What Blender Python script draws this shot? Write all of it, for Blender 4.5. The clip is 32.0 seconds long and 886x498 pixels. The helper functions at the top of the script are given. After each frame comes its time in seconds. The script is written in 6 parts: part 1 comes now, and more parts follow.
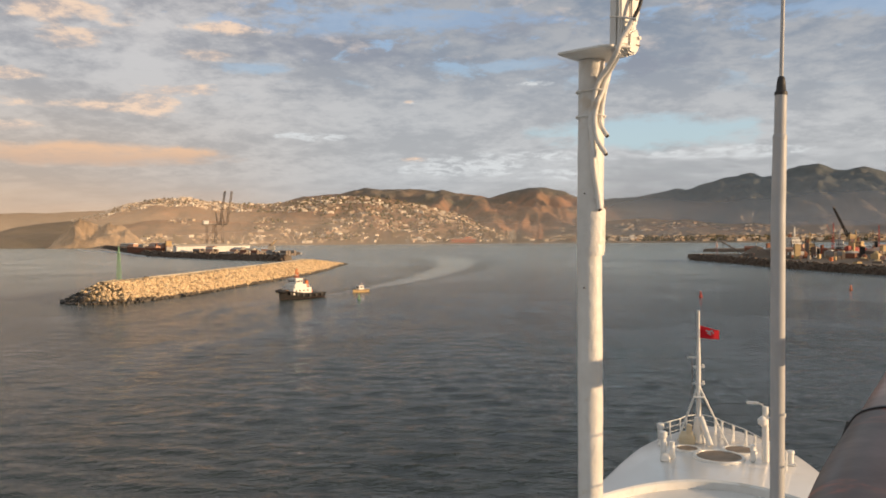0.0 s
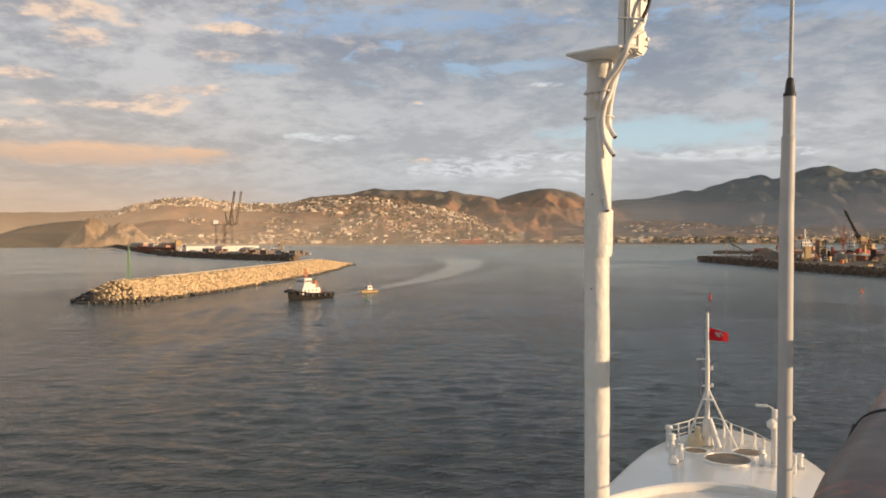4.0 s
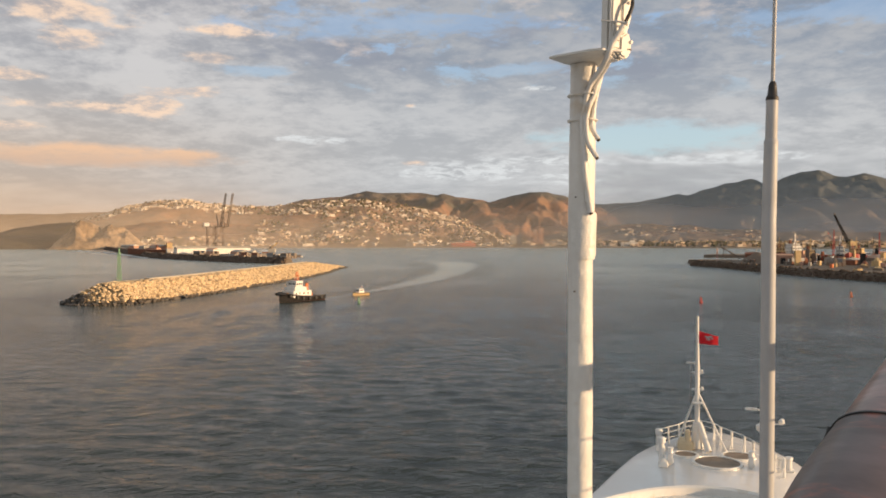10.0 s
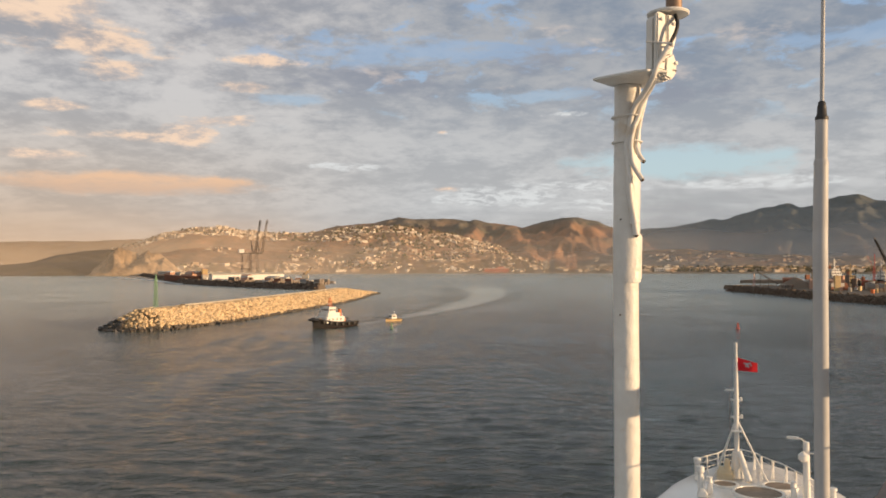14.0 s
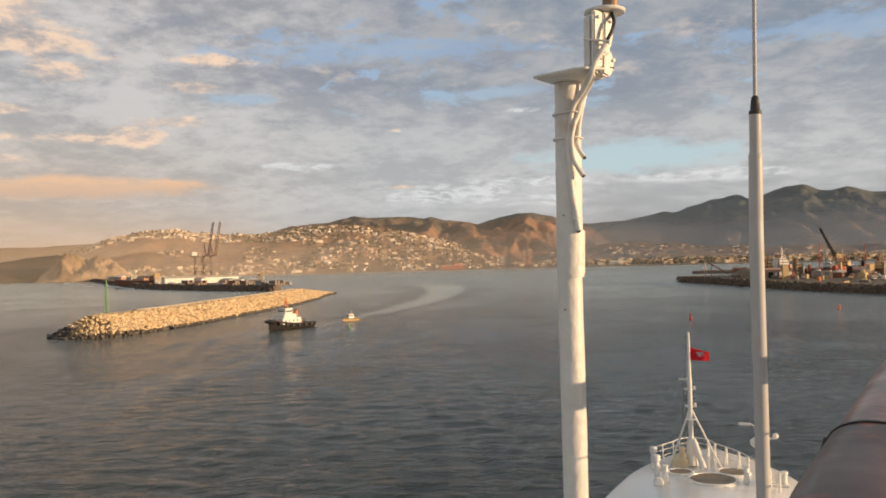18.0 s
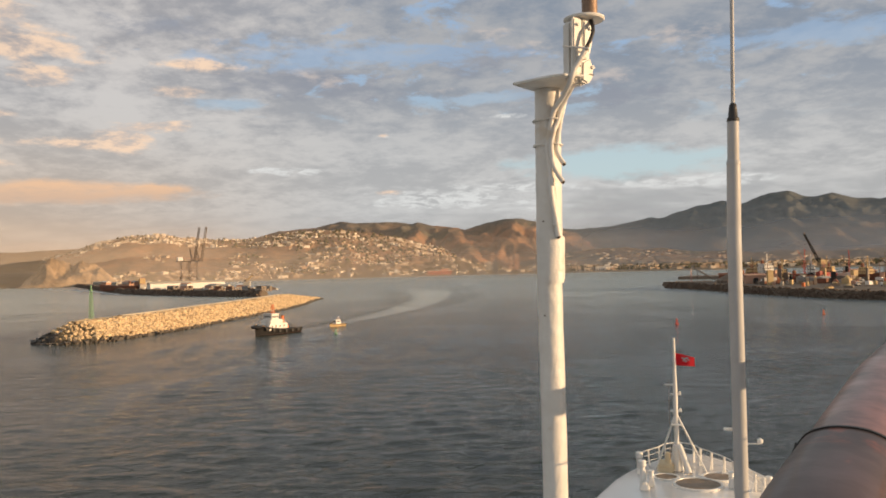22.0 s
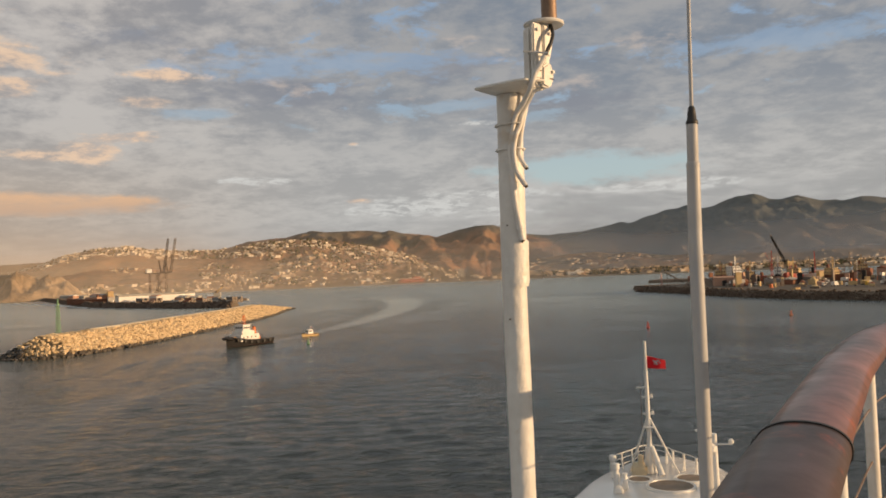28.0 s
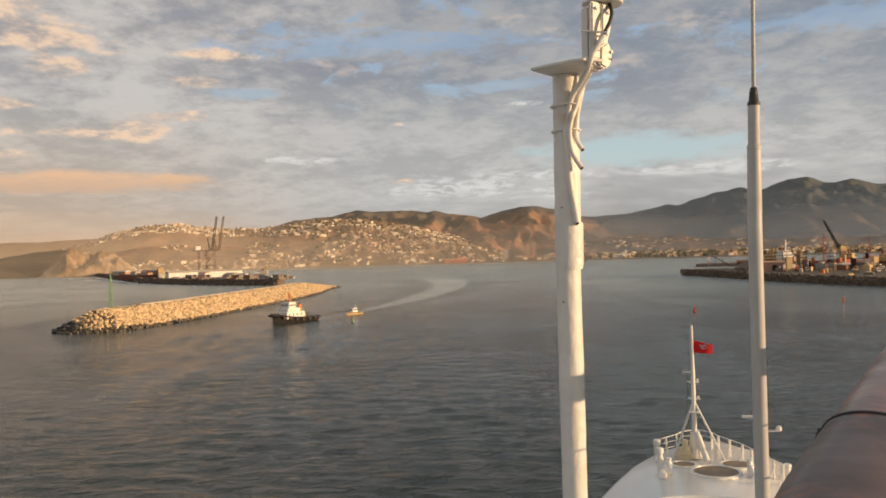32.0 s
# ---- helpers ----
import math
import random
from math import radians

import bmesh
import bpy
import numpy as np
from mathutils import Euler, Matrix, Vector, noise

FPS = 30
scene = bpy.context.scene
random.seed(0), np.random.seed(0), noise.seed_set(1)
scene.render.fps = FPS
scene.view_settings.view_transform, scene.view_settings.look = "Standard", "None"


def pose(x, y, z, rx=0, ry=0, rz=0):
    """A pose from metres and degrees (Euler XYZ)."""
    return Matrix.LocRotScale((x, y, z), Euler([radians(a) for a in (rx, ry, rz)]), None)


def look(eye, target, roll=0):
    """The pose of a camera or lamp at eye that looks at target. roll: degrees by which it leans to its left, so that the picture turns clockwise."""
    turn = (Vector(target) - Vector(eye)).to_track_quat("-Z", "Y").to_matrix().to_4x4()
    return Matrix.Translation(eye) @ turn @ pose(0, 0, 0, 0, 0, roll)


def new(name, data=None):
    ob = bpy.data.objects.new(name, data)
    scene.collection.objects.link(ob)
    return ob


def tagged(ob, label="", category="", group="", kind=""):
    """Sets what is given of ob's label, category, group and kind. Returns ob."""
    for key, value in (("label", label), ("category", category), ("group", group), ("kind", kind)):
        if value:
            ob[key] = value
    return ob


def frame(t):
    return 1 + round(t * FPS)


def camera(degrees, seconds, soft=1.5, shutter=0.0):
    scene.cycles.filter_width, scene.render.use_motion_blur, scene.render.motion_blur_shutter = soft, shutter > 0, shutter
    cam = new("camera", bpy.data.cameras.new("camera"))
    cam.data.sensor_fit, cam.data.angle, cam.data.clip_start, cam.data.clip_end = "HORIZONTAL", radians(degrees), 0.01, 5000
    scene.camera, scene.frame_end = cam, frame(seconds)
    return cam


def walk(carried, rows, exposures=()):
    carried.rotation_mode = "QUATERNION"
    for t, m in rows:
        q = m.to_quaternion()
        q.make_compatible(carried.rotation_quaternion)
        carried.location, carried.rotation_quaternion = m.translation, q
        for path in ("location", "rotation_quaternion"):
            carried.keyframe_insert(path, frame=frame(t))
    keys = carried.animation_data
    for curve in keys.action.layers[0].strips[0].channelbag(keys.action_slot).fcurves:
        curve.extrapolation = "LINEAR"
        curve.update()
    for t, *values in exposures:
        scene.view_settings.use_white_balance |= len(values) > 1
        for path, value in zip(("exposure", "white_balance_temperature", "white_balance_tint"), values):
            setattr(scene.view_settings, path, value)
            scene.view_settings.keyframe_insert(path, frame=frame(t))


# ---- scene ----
# The camera stands on a ship's upper deck, 25 m over the sea. Rows: t, x, y, z, yaw, pitch, roll.
PATH = [
    (0, -0.036, -0.018, 25.023, -0.80, -1.09, 0.41),
    (0.5, -0.047, -0.023, 25.019, -0.46, -1.22, 0.46),
    (1, -0.051, -0.022, 25.015, -0.03, -1.16, 0.20),
    (1.5, -0.051, -0.026, 25.025, -0.30, -0.97, 0.33),
    (2, -0.044, -0.024, 25.021, -0.45, -1.04, 0.20),
    (2.5, -0.043, -0.023, 25.021, -0.20, -1.02, 0.34),
    (3, -0.047, -0.024, 25.021, -0.10, -0.95, 0.36),
    (3.5, -0.039, -0.025, 25.021, -0.10, -1.04, 0.25),
    (5.5, -0.012, -0.026, 25.026, -0.69, -0.80, 0.10),
    (6, -0.007, -0.030, 25.036, -1.07, -0.50, 0.24),
    (6.5, -0.005, -0.027, 25.031, -1.13, -0.42, 0.15),
    (7, -0.004, -0.024, 25.027, -1.07, -0.49, -0.05),
    (7.5, 0.004, -0.030, 25.036, -1.35, -0.34, -0.21),
    (8, 0.003, -0.026, 25.032, -1.48, -0.43, 0.03),
    (8.5, 0.007, -0.023, 25.026, -1.34, -0.56, -0.02),
    (9, 0.003, -0.028, 25.024, -1.17, -0.72, 0.03),
    (9.5, 0.013, -0.016, 25.024, -1.08, -0.71, 0.05),
    (10, 0.012, -0.018, 25.017, -0.76, -0.82, -0.01),
    (10.5, 0.009, -0.018, 25.005, -0.38, -0.63, -0.21),
    (11, 0.007, -0.020, 25.009, -0.17, -0.44, 0.15),
    (11.5, 0.005, -0.021, 25.014, -0.14, -0.16, -0.13),
    (12, 0.006, -0.005, 25.031, 0.06, 0.33, 0.32),
    (12.5, 0.013, 0.003, 25.018, -0.22, 0.83, -1.11),
    (13, -0.019, 0.021, 24.990, 0.17, 0.25, -0.97),
    (13.5, -0.038, 0.007, 24.997, 1.33, 0.78, -0.39),
    (15.5, -0.045, -0.004, 25.009, 0.74, 1.16, 1.42),
    (16, -0.020, -0.012, 25.010, 0.18, 0.96, 1.15),
    (16.5, -0.006, -0.005, 25.000, -0.54, 0.53, 1.37),
    (17, -0.010, 0.001, 24.998, -0.56, 0.34, 1.38),
    (17.5, 0.001, -0.000, 25.003, -0.98, 0.48, 1.42),
    (18, 0.011, -0.007, 25.009, -1.55, 0.79, 1.48),
    (18.5, 0.013, 0.005, 25.002, -1.60, 0.71, 1.37),
    (19, 0.013, -0.000, 25.004, -1.40, 0.63, 1.32),
    (19.5, 0.024, -0.003, 25.008, -1.65, 0.77, 1.61),
    (20, 0.024, 0.000, 25.007, -1.75, 0.97, 1.74),
    (20.5, 0.035, -0.002, 25.006, -2.01, 1.11, 1.60),
    (21, 0.037, -0.005, 25.007, -2.15, 1.15, 1.48),
    (21.5, 0.039, -0.006, 25.001, -2.23, 1.04, 1.20),
    (22, 0.045, -0.012, 25.010, -2.45, 1.15, 1.43),
    (22.5, 0.051, -0.015, 25.008, -2.72, 1.39, 1.51),
    (23, 0.054, -0.014, 25.010, -2.88, 1.74, 1.33),
    (23.5, 0.047, -0.001, 24.999, -2.43, 1.60, 0.99),
    (24, 0.054, -0.003, 24.992, -2.60, 1.35, 1.25),
    (24.5, 0.062, -0.012, 24.994, -3.18, 1.33, 1.54),
    (25, 0.067, -0.010, 24.994, -3.47, 1.45, 1.81),
    (25.5, 0.069, -0.009, 24.993, -3.53, 1.35, 1.89),
    (27.5, 0.081, -0.008, 24.992, -4.24, 1.42, 2.04),
    (28, 0.081, -0.015, 24.998, -4.40, 1.61, 2.38),
    (28.5, 0.083, -0.009, 24.999, -4.25, 1.81, 2.45),
    (29, 0.078, -0.004, 25.002, -3.82, 2.07, 2.42),
    (29.5, 0.069, -0.008, 25.013, -3.56, 2.28, 2.66),
    (30, 0.058, -0.005, 25.014, -2.89, 2.16, 1.72),
    (30.5, 0.045, -0.008, 25.014, -2.19, 1.62, 1.24),
    (31, 0.042, -0.014, 25.009, -1.93, 0.94, 1.16),
    (31.5, 0.039, -0.012, 25.007, -1.60, 0.49, 1.45),
    (32, 0.036, -0.008, 25.003, -1.31, 0.35, 1.65),
]
cam = camera(57.0, 32.0, soft=1.75)
walk(cam, [(t, pose(x, y, z, 90 + pitch, roll, yaw)) for t, x, y, z, yaw, pitch, roll in PATH],
     [(0, 0.03, 6330, 10), (6, 0.1, 6340, 10), (9, 0.12, 6360, 10), (16, 0.05, 6480, 10), (23, 0.06, 6600, 10), (24, 0.07, 6650, 10), (24.6, -0.12, 6680, 10), (25.0, -0.16, 6690, 10), (28, -0.19, 6740, 10), (30, -0.18, 6740, 10), (31, -0.05, 6740, 10), (32, -0.03, 6740, 10)])

# ---- sun and sky ----
SUN_AZ, SUN_EL = 107.0, 8.0          # degrees clockwise from +y; low evening sun over the right shoulder
sun_dir = Vector((math.sin(radians(SUN_AZ)) * math.cos(radians(SUN_EL)), math.cos(radians(SUN_AZ)) * math.cos(radians(SUN_EL)), math.sin(radians(SUN_EL))))
sun_data = bpy.data.lights.new("sun", "SUN")
sun_data.energy, sun_data.angle, sun_data.color = 5.6, radians(0.6), (1.0, 0.66, 0.36)
sun = new("sun", sun_data)
sun.matrix_world = look(sun_dir * 500, (0, 0, 0))

world = bpy.data.worlds.new("sky")
scene.world = world
world.use_nodes = True
wt = world.node_tree
for n in list(wt.nodes):
    wt.nodes.remove(n)


class Nodes:
    """Short ways to lay nodes in a tree."""

    def __init__(self, tree):
        self.tree = tree

    def add(self, kind, **values):
        node = self.tree.nodes.new(kind)
        for key, value in values.items():
            node.inputs[key.replace("_", " ")].default_value = value
        return node

    def link(self, a, b):
        self.tree.links.new(a, b)

    def feed(self, socket, value):
        if isinstance(value, bpy.types.NodeSocket):
            self.link(value, socket)
        else:
            socket.default_value = value

    def math(self, op, a, b=0.0, c=0.0, clamp=False):
        node = self.tree.nodes.new("ShaderNodeMath")
        node.operation, node.use_clamp = op, clamp
        for n, v in enumerate((a, b, c)):
            self.feed(node.inputs[n], v)
        return node.outputs[0]

    def mix(self, f, a, b, blend="MIX"):
        node = self.tree.nodes.new("ShaderNodeMix")
        node.data_type, node.blend_type = "RGBA", blend
        self.feed(node.inputs[0], f)
        self.feed(node.inputs[6], a)
        self.feed(node.inputs[7], b)
        return node.outputs[2]

    def ramp(self, f, lo, hi, a=0.0, b=1.0):
        node = self.tree.nodes.new("ShaderNodeMapRange")
        node.interpolation_type = "SMOOTHSTEP"
        self.feed(node.inputs[0], f)
        for n, v in enumerate((lo, hi, a, b)):
            node.inputs[n + 1].default_value = v
        return node.outputs[0]

    def noise(self, vector, scale, detail=4.0, rough=0.55, distort=0.0):
        node = self.tree.nodes.new("ShaderNodeTexNoise")
        if vector is not None:
            self.link(vector, node.inputs["Vector"])
        node.inputs["Scale"].default_value, node.inputs["Detail"].default_value = scale, detail
        node.inputs["Roughness"].default_value, node.inputs["Distortion"].default_value = rough, distort
        return node.outputs[0]

    def combine(self, x, y, z):
        node = self.tree.nodes.new("ShaderNodeCombineXYZ")
        for n, v in enumerate((x, y, z)):
            self.feed(node.inputs[n], v)
        return node.outputs[0]


w = Nodes(wt)
sky = wt.nodes.new("ShaderNodeTexSky")
sky.sky_type, sky.sun_disc = "NISHITA", False
sky.sun_elevation, sky.sun_rotation = radians(SUN_EL), radians(SUN_AZ)
sky.air_density, sky.dust_density, sky.ozone_density = 1.0, 1.5, 1.0
clear = w.mix(1.0, sky.outputs[0], (0.115, 0.12, 0.125, 1), "MULTIPLY")
geo = wt.nodes.new("ShaderNodeTexCoord")
sep = wt.nodes.new("ShaderNodeSeparateXYZ")
w.link(geo.outputs["Generated"], sep.inputs[0])
dx, dy, dz = sep.outputs
az = w.math("MULTIPLY", w.math("ARCTAN2", dx, dy), 57.2958)
el = w.math("MULTIPLY", w.math("ARCSINE", dz), 57.2958)
# a mottled cloud sheet seen in perspective
over = w.math("ADD", w.math("MAXIMUM", dz, 0.0), 0.2)
flat = w.combine(w.math("DIVIDE", dx, over), w.math("DIVIDE", dy, over), 0.37)
lumps = w.noise(flat, 2.3, 8.0, 0.62, 0.4)
puffy = w.noise(flat, 12.0, 6.0, 0.62, 0.2)
wisps = w.noise(w.combine(w.math("MULTIPLY", az, 0.11), w.math("MULTIPLY", el, 0.42), 2.0), 1.6, 7.0, 0.65, 0.6)
edges = w.noise(w.combine(w.math("MULTIPLY", az, 0.3), w.math("MULTIPLY", el, 0.75), 5.0), 1.3, 6.0, 0.62, 0.3)
high = w.ramp(el, 5.0, 15.0)
warm = w.ramp(az, 0.0, -30.0)
lowwarm = w.math("MULTIPLY", warm, w.ramp(el, 12.0, 2.0))
mott = w.ramp(w.math("ADD", w.math("MULTIPLY", lumps, 0.62), w.math("MULTIPLY", puffy, 0.38)), 0.40, 0.61)
slate = w.mix(high, (0.43, 0.435, 0.44, 1), w.mix(w.ramp(az, -20.0, 5.0), (0.345, 0.345, 0.365, 1), (0.245, 0.287, 0.352, 1)))
light = w.mix(high, (0.57, 0.57, 0.565, 1), w.mix(w.ramp(az, -16.0, 2.0), (0.60, 0.575, 0.56, 1), (0.40, 0.41, 0.43, 1)))
slate = w.mix(lowwarm, slate, (0.50, 0.405, 0.325, 1))
light = w.mix(lowwarm, light, (0.64, 0.51, 0.40, 1))
body = w.mix(mott, slate, light)


def blob(a0, e0, wa, we, ragged=1.0, hard=0.35):
    """A soft patch round a direction, with a ragged edge."""
    u = w.math("DIVIDE", w.math("SUBTRACT", az, a0), wa)
    v = w.math("DIVIDE", w.math("SUBTRACT", el, e0), we)
    r = w.math("SQRT", w.math("ADD", w.math("MULTIPLY", u, u), w.math("MULTIPLY", v, v)))
    r = w.math("ADD", r, w.math("MULTIPLY", w.math("SUBTRACT", w.math("ADD", w.math("MULTIPLY", wisps, 0.45), w.math("MULTIPLY", edges, 0.55)), 0.5), 4.2 * ragged))
    return w.ramp(r, 1.3 - hard + 0.25, hard)


def either(*fs):
    out = fs[0]
    for f in fs[1:]:
        out = w.math("MAXIMUM", out, f)
    return out


# heavier slate clouds between the blue gaps
heavy = either(blob(-6.0, 12.6, 5.5, 1.2, 1.2), blob(5.0, 14.2, 5.0, 1.0, 1.3), blob(12.0, 11.4, 5.0, 0.8, 1.3), blob(-17.0, 16.0, 4.0, 0.8, 1.3))
body = w.mix(w.math("MULTIPLY", heavy, 0.6), body, (0.27, 0.29, 0.345, 1))
# clear sky shows through holes
blue = w.mix(w.ramp(el, 6.0, 15.0), (0.57, 0.71, 0.765, 1), (0.36, 0.52, 0.76, 1))
open_sky = w.mix(0.75, clear, blue)
holes = w.noise(flat, 5.0, 6.0, 0.64, 0.3)
gaps = w.math("MULTIPLY", w.ramp(holes, 0.55, 0.67), w.math("MULTIPLY", w.ramp(el, 8.5, 12.0), w.ramp(az, -18.0, -6.0)))
belt = either(blob(-3.0, 14.6, 11.0, 1.0, 1.3), blob(-11.5, 11.2, 3.0, 0.5, 1.0), blob(5.0, 11.5, 4.0, 0.5, 1.3), blob(28, 14.0, 8, 0.8, 1.3))
wide = w.math("MULTIPLY", blob(15.0, 6.75, 9.0, 1.2, 0.5, 0.5), 0.97)
col = w.mix(either(w.math("MULTIPLY", gaps, 0.85), w.math("MULTIPLY", belt, 0.62), wide), body, open_sky)
# haze along the horizon
col = w.mix(w.ramp(el, 6.0, 1.0, 0.0, 0.6), col, w.mix(lowwarm, (0.50, 0.505, 0.505, 1), (0.55, 0.425, 0.33, 1)))
# lit cloud banks
bank = w.math("MULTIPLY", either(blob(-22.5, 5.25, 9.6, 0.85, 0.4, 0.45), blob(-17.0, 5.45, 3.0, 0.5, 0.5, 0.45)), w.ramp(puffy, 0.2, 0.6, 0.7, 1.0))
puffs = either(blob(-22.5, 8.35, 3.8, 0.45, 1.2), blob(-19.0, 8.5, 1.9, 0.65, 1.2), blob(-28.5, 16.2, 5.0, 2.3, 1.1), blob(-24.5, 14.3, 4.0, 0.8, 1.3), blob(-14.5, 13.6, 2.4, 0.35, 1.3), blob(-27.0, 10.0, 2.0, 0.3, 1.3), blob(-17.0, 9.6, 2.2, 0.3, 1.3), blob(-28.0, 6.9, 2.5, 0.35, 1.0), blob(-23.5, 12.6, 2.1, 0.6, 1.1), blob(-15.2, 11.9, 1.7, 0.35, 0.9), blob(-1.2, 5.2, 1.0, 0.22, 0.6), blob(-1.5, 9.2, 0.6, 0.2, 1.2))
faint = w.math("MULTIPLY", either(blob(6.0, 15.8, 1.6, 0.5, 1.4), blob(9.4, 14.9, 1.8, 0.4, 1.4), blob(2.7, 12.0, 2.2, 0.4, 1.4), blob(-6.0, 13.0, 2.4, 0.5, 1.4), blob(-12.0, 15.0, 2.4, 0.6, 1.4), blob(14.0, 12.5, 2.5, 0.5, 1.4), blob(20.0, 15.0, 3.0, 0.6, 1.4)), w.ramp(puffy, 0.4, 0.65))
col = w.mix(w.math("MULTIPLY", faint, 0.5), col, (0.66, 0.56, 0.50, 1))
puffs = w.math("MULTIPLY", puffs, w.ramp(puffy, 0.34, 0.56, 0.25, 1.0))
col = w.mix(w.math("MULTIPLY", bank, 0.95), col, w.mix(w.ramp(el, 4.7, 5.9), (0.66, 0.455, 0.325, 1), (0.83, 0.535, 0.34, 1)))
col = w.mix(w.math("MULTIPLY", puffs, 0.95), col, w.mix(w.ramp(puffy, 0.42, 0.62), (0.66, 0.525, 0.44, 1), (0.90, 0.665, 0.49, 1)))
streaks = either(blob(-8.2, 6.75, 3.2, 0.3, 1.1, 0.45), blob(7.0, 10.25, 1.5, 0.22, 1.2, 0.4), blob(-1.2, 9.2, 1.4, 0.22, 1.2, 0.4), blob(2.5, 4.6, 6.0, 0.75, 1.0), blob(8.0, 5.3, 5.0, 0.4, 1.0), blob(9.5, 4.0, 4.5, 0.5, 1.0), blob(20.0, 5.2, 5.0, 0.4, 1.0))
shreds = w.noise(w.combine(w.math("MULTIPLY", az, 0.45), w.math("MULTIPLY", el, 1.7), 8.0), 1.7, 6.0, 0.66, 0.5)
streaks = w.math("MULTIPLY", streaks, w.ramp(shreds, 0.42, 0.58, 0.1, 1.0))
col = w.mix(w.math("MULTIPLY", streaks, 0.85), col, (0.72, 0.73, 0.72, 1))
# overhead the cloud sheet is even and grey
col = w.mix(w.ramp(el, 19.0, 32.0), col, (0.37, 0.385, 0.39, 1))
# the sky's part below the horizon is plain
col = w.mix(w.ramp(el, -0.5, -3.0), col, (0.12, 0.13, 0.14, 1))
bg = w.add("ShaderNodeBackground", Strength=1.0)
w.link(col, bg.inputs[0])
wo = wt.nodes.new("ShaderNodeOutputWorld")
w.link(bg.outputs[0], wo.inputs[0])


# ---- materials ----
def material(name, color, rough=0.6, metal=0.0, other=None, scale=6.0, amount=0.5, bump=0.15, bump_scale=None, island=None, random_obj=0.0, coat=0.0, stain=None, stain_scale=1.0, coords="Object", crown=None):
    """Noise of two sizes between two colours, with relief; island: a third colour range for joined pieces."""
    m = bpy.data.materials.new(name)
    m.use_nodes = True
    k = Nodes(m.node_tree)
    bsdf = m.node_tree.nodes["Principled BSDF"]
    tc = m.node_tree.nodes.new("ShaderNodeTexCoord")
    v = tc.outputs[coords]
    other = other or tuple(c * 0.72 for c in color)
    fine = k.noise(v, scale, 6.0, 0.6)
    coarse = k.noise(v, scale * 0.17, 3.0, 0.5)
    f = k.ramp(k.math("ADD", k.math("MULTIPLY", fine, 0.6), k.math("MULTIPLY", coarse, 0.5)), 0.38, 0.72, 0.0, amount)
    c = k.mix(f, (*color, 1), (*other, 1))
    if island:
        g = m.node_tree.nodes.new("ShaderNodeNewGeometry")
        cr = m.node_tree.nodes.new("ShaderNodeValToRGB")
        cr.color_ramp.interpolation = "CONSTANT"
        while len(cr.color_ramp.elements) < len(island):
            cr.color_ramp.elements.new(0.5)
        for n, col_ in enumerate(island):
            cr.color_ramp.elements[n].position = n / len(island)
            cr.color_ramp.elements[n].color = (*col_, 1)
        k.link(g.outputs["Random Per Island"], cr.inputs[0])
        c = k.mix(0.85, c, cr.outputs[0])
    if crown:
        # another growth on the upper slopes: colour, lower and upper height
        sz = m.node_tree.nodes.new("ShaderNodeSeparateXYZ")
        k.link(v, sz.inputs[0])
        hgt = k.math("ADD", sz.outputs[2], k.math("MULTIPLY", k.math("SUBTRACT", coarse, 0.5), 160.0))
        c = k.mix(k.ramp(hgt, crown[1], crown[2], 0.0, 0.85), c, (*crown[0], 1))
    if random_obj:
        oi = m.node_tree.nodes.new("ShaderNodeObjectInfo")
        dim = k.math("MULTIPLY_ADD", oi.outputs["Random"], random_obj, 1.0 - random_obj / 2)
        c = k.mix(1.0, c, k.combine(dim, dim, dim), "MULTIPLY")
    if stain:
        s = k.noise(v, stain_scale, 5.0, 0.65, 0.8)
        c = k.mix(k.ramp(s, 0.55, 0.72, 0.0, 0.7), c, (*stain, 1))
    k.link(c, bsdf.inputs["Base Color"])
    bsdf.inputs["Metallic"].default_value = metal
    k.link(k.ramp(fine, 0.2, 0.8, max(rough - 0.08, 0.02), min(rough + 0.1, 1)), bsdf.inputs["Roughness"])
    if coat:
        bsdf.inputs["Coat Weight"].default_value, bsdf.inputs["Coat Roughness"].default_value = coat, 0.12
    if bump:
        b = m.node_tree.nodes.new("ShaderNodeBump")
        b.inputs["Strength"].default_value, b.inputs["Distance"].default_value = bump, 0.5 / (bump_scale or scale)
        k.link(k.noise(v, bump_scale or scale * 2, 5.0, 0.6), b.inputs["Height"])
        k.link(b.outputs[0], bsdf.inputs["Normal"])
    return m


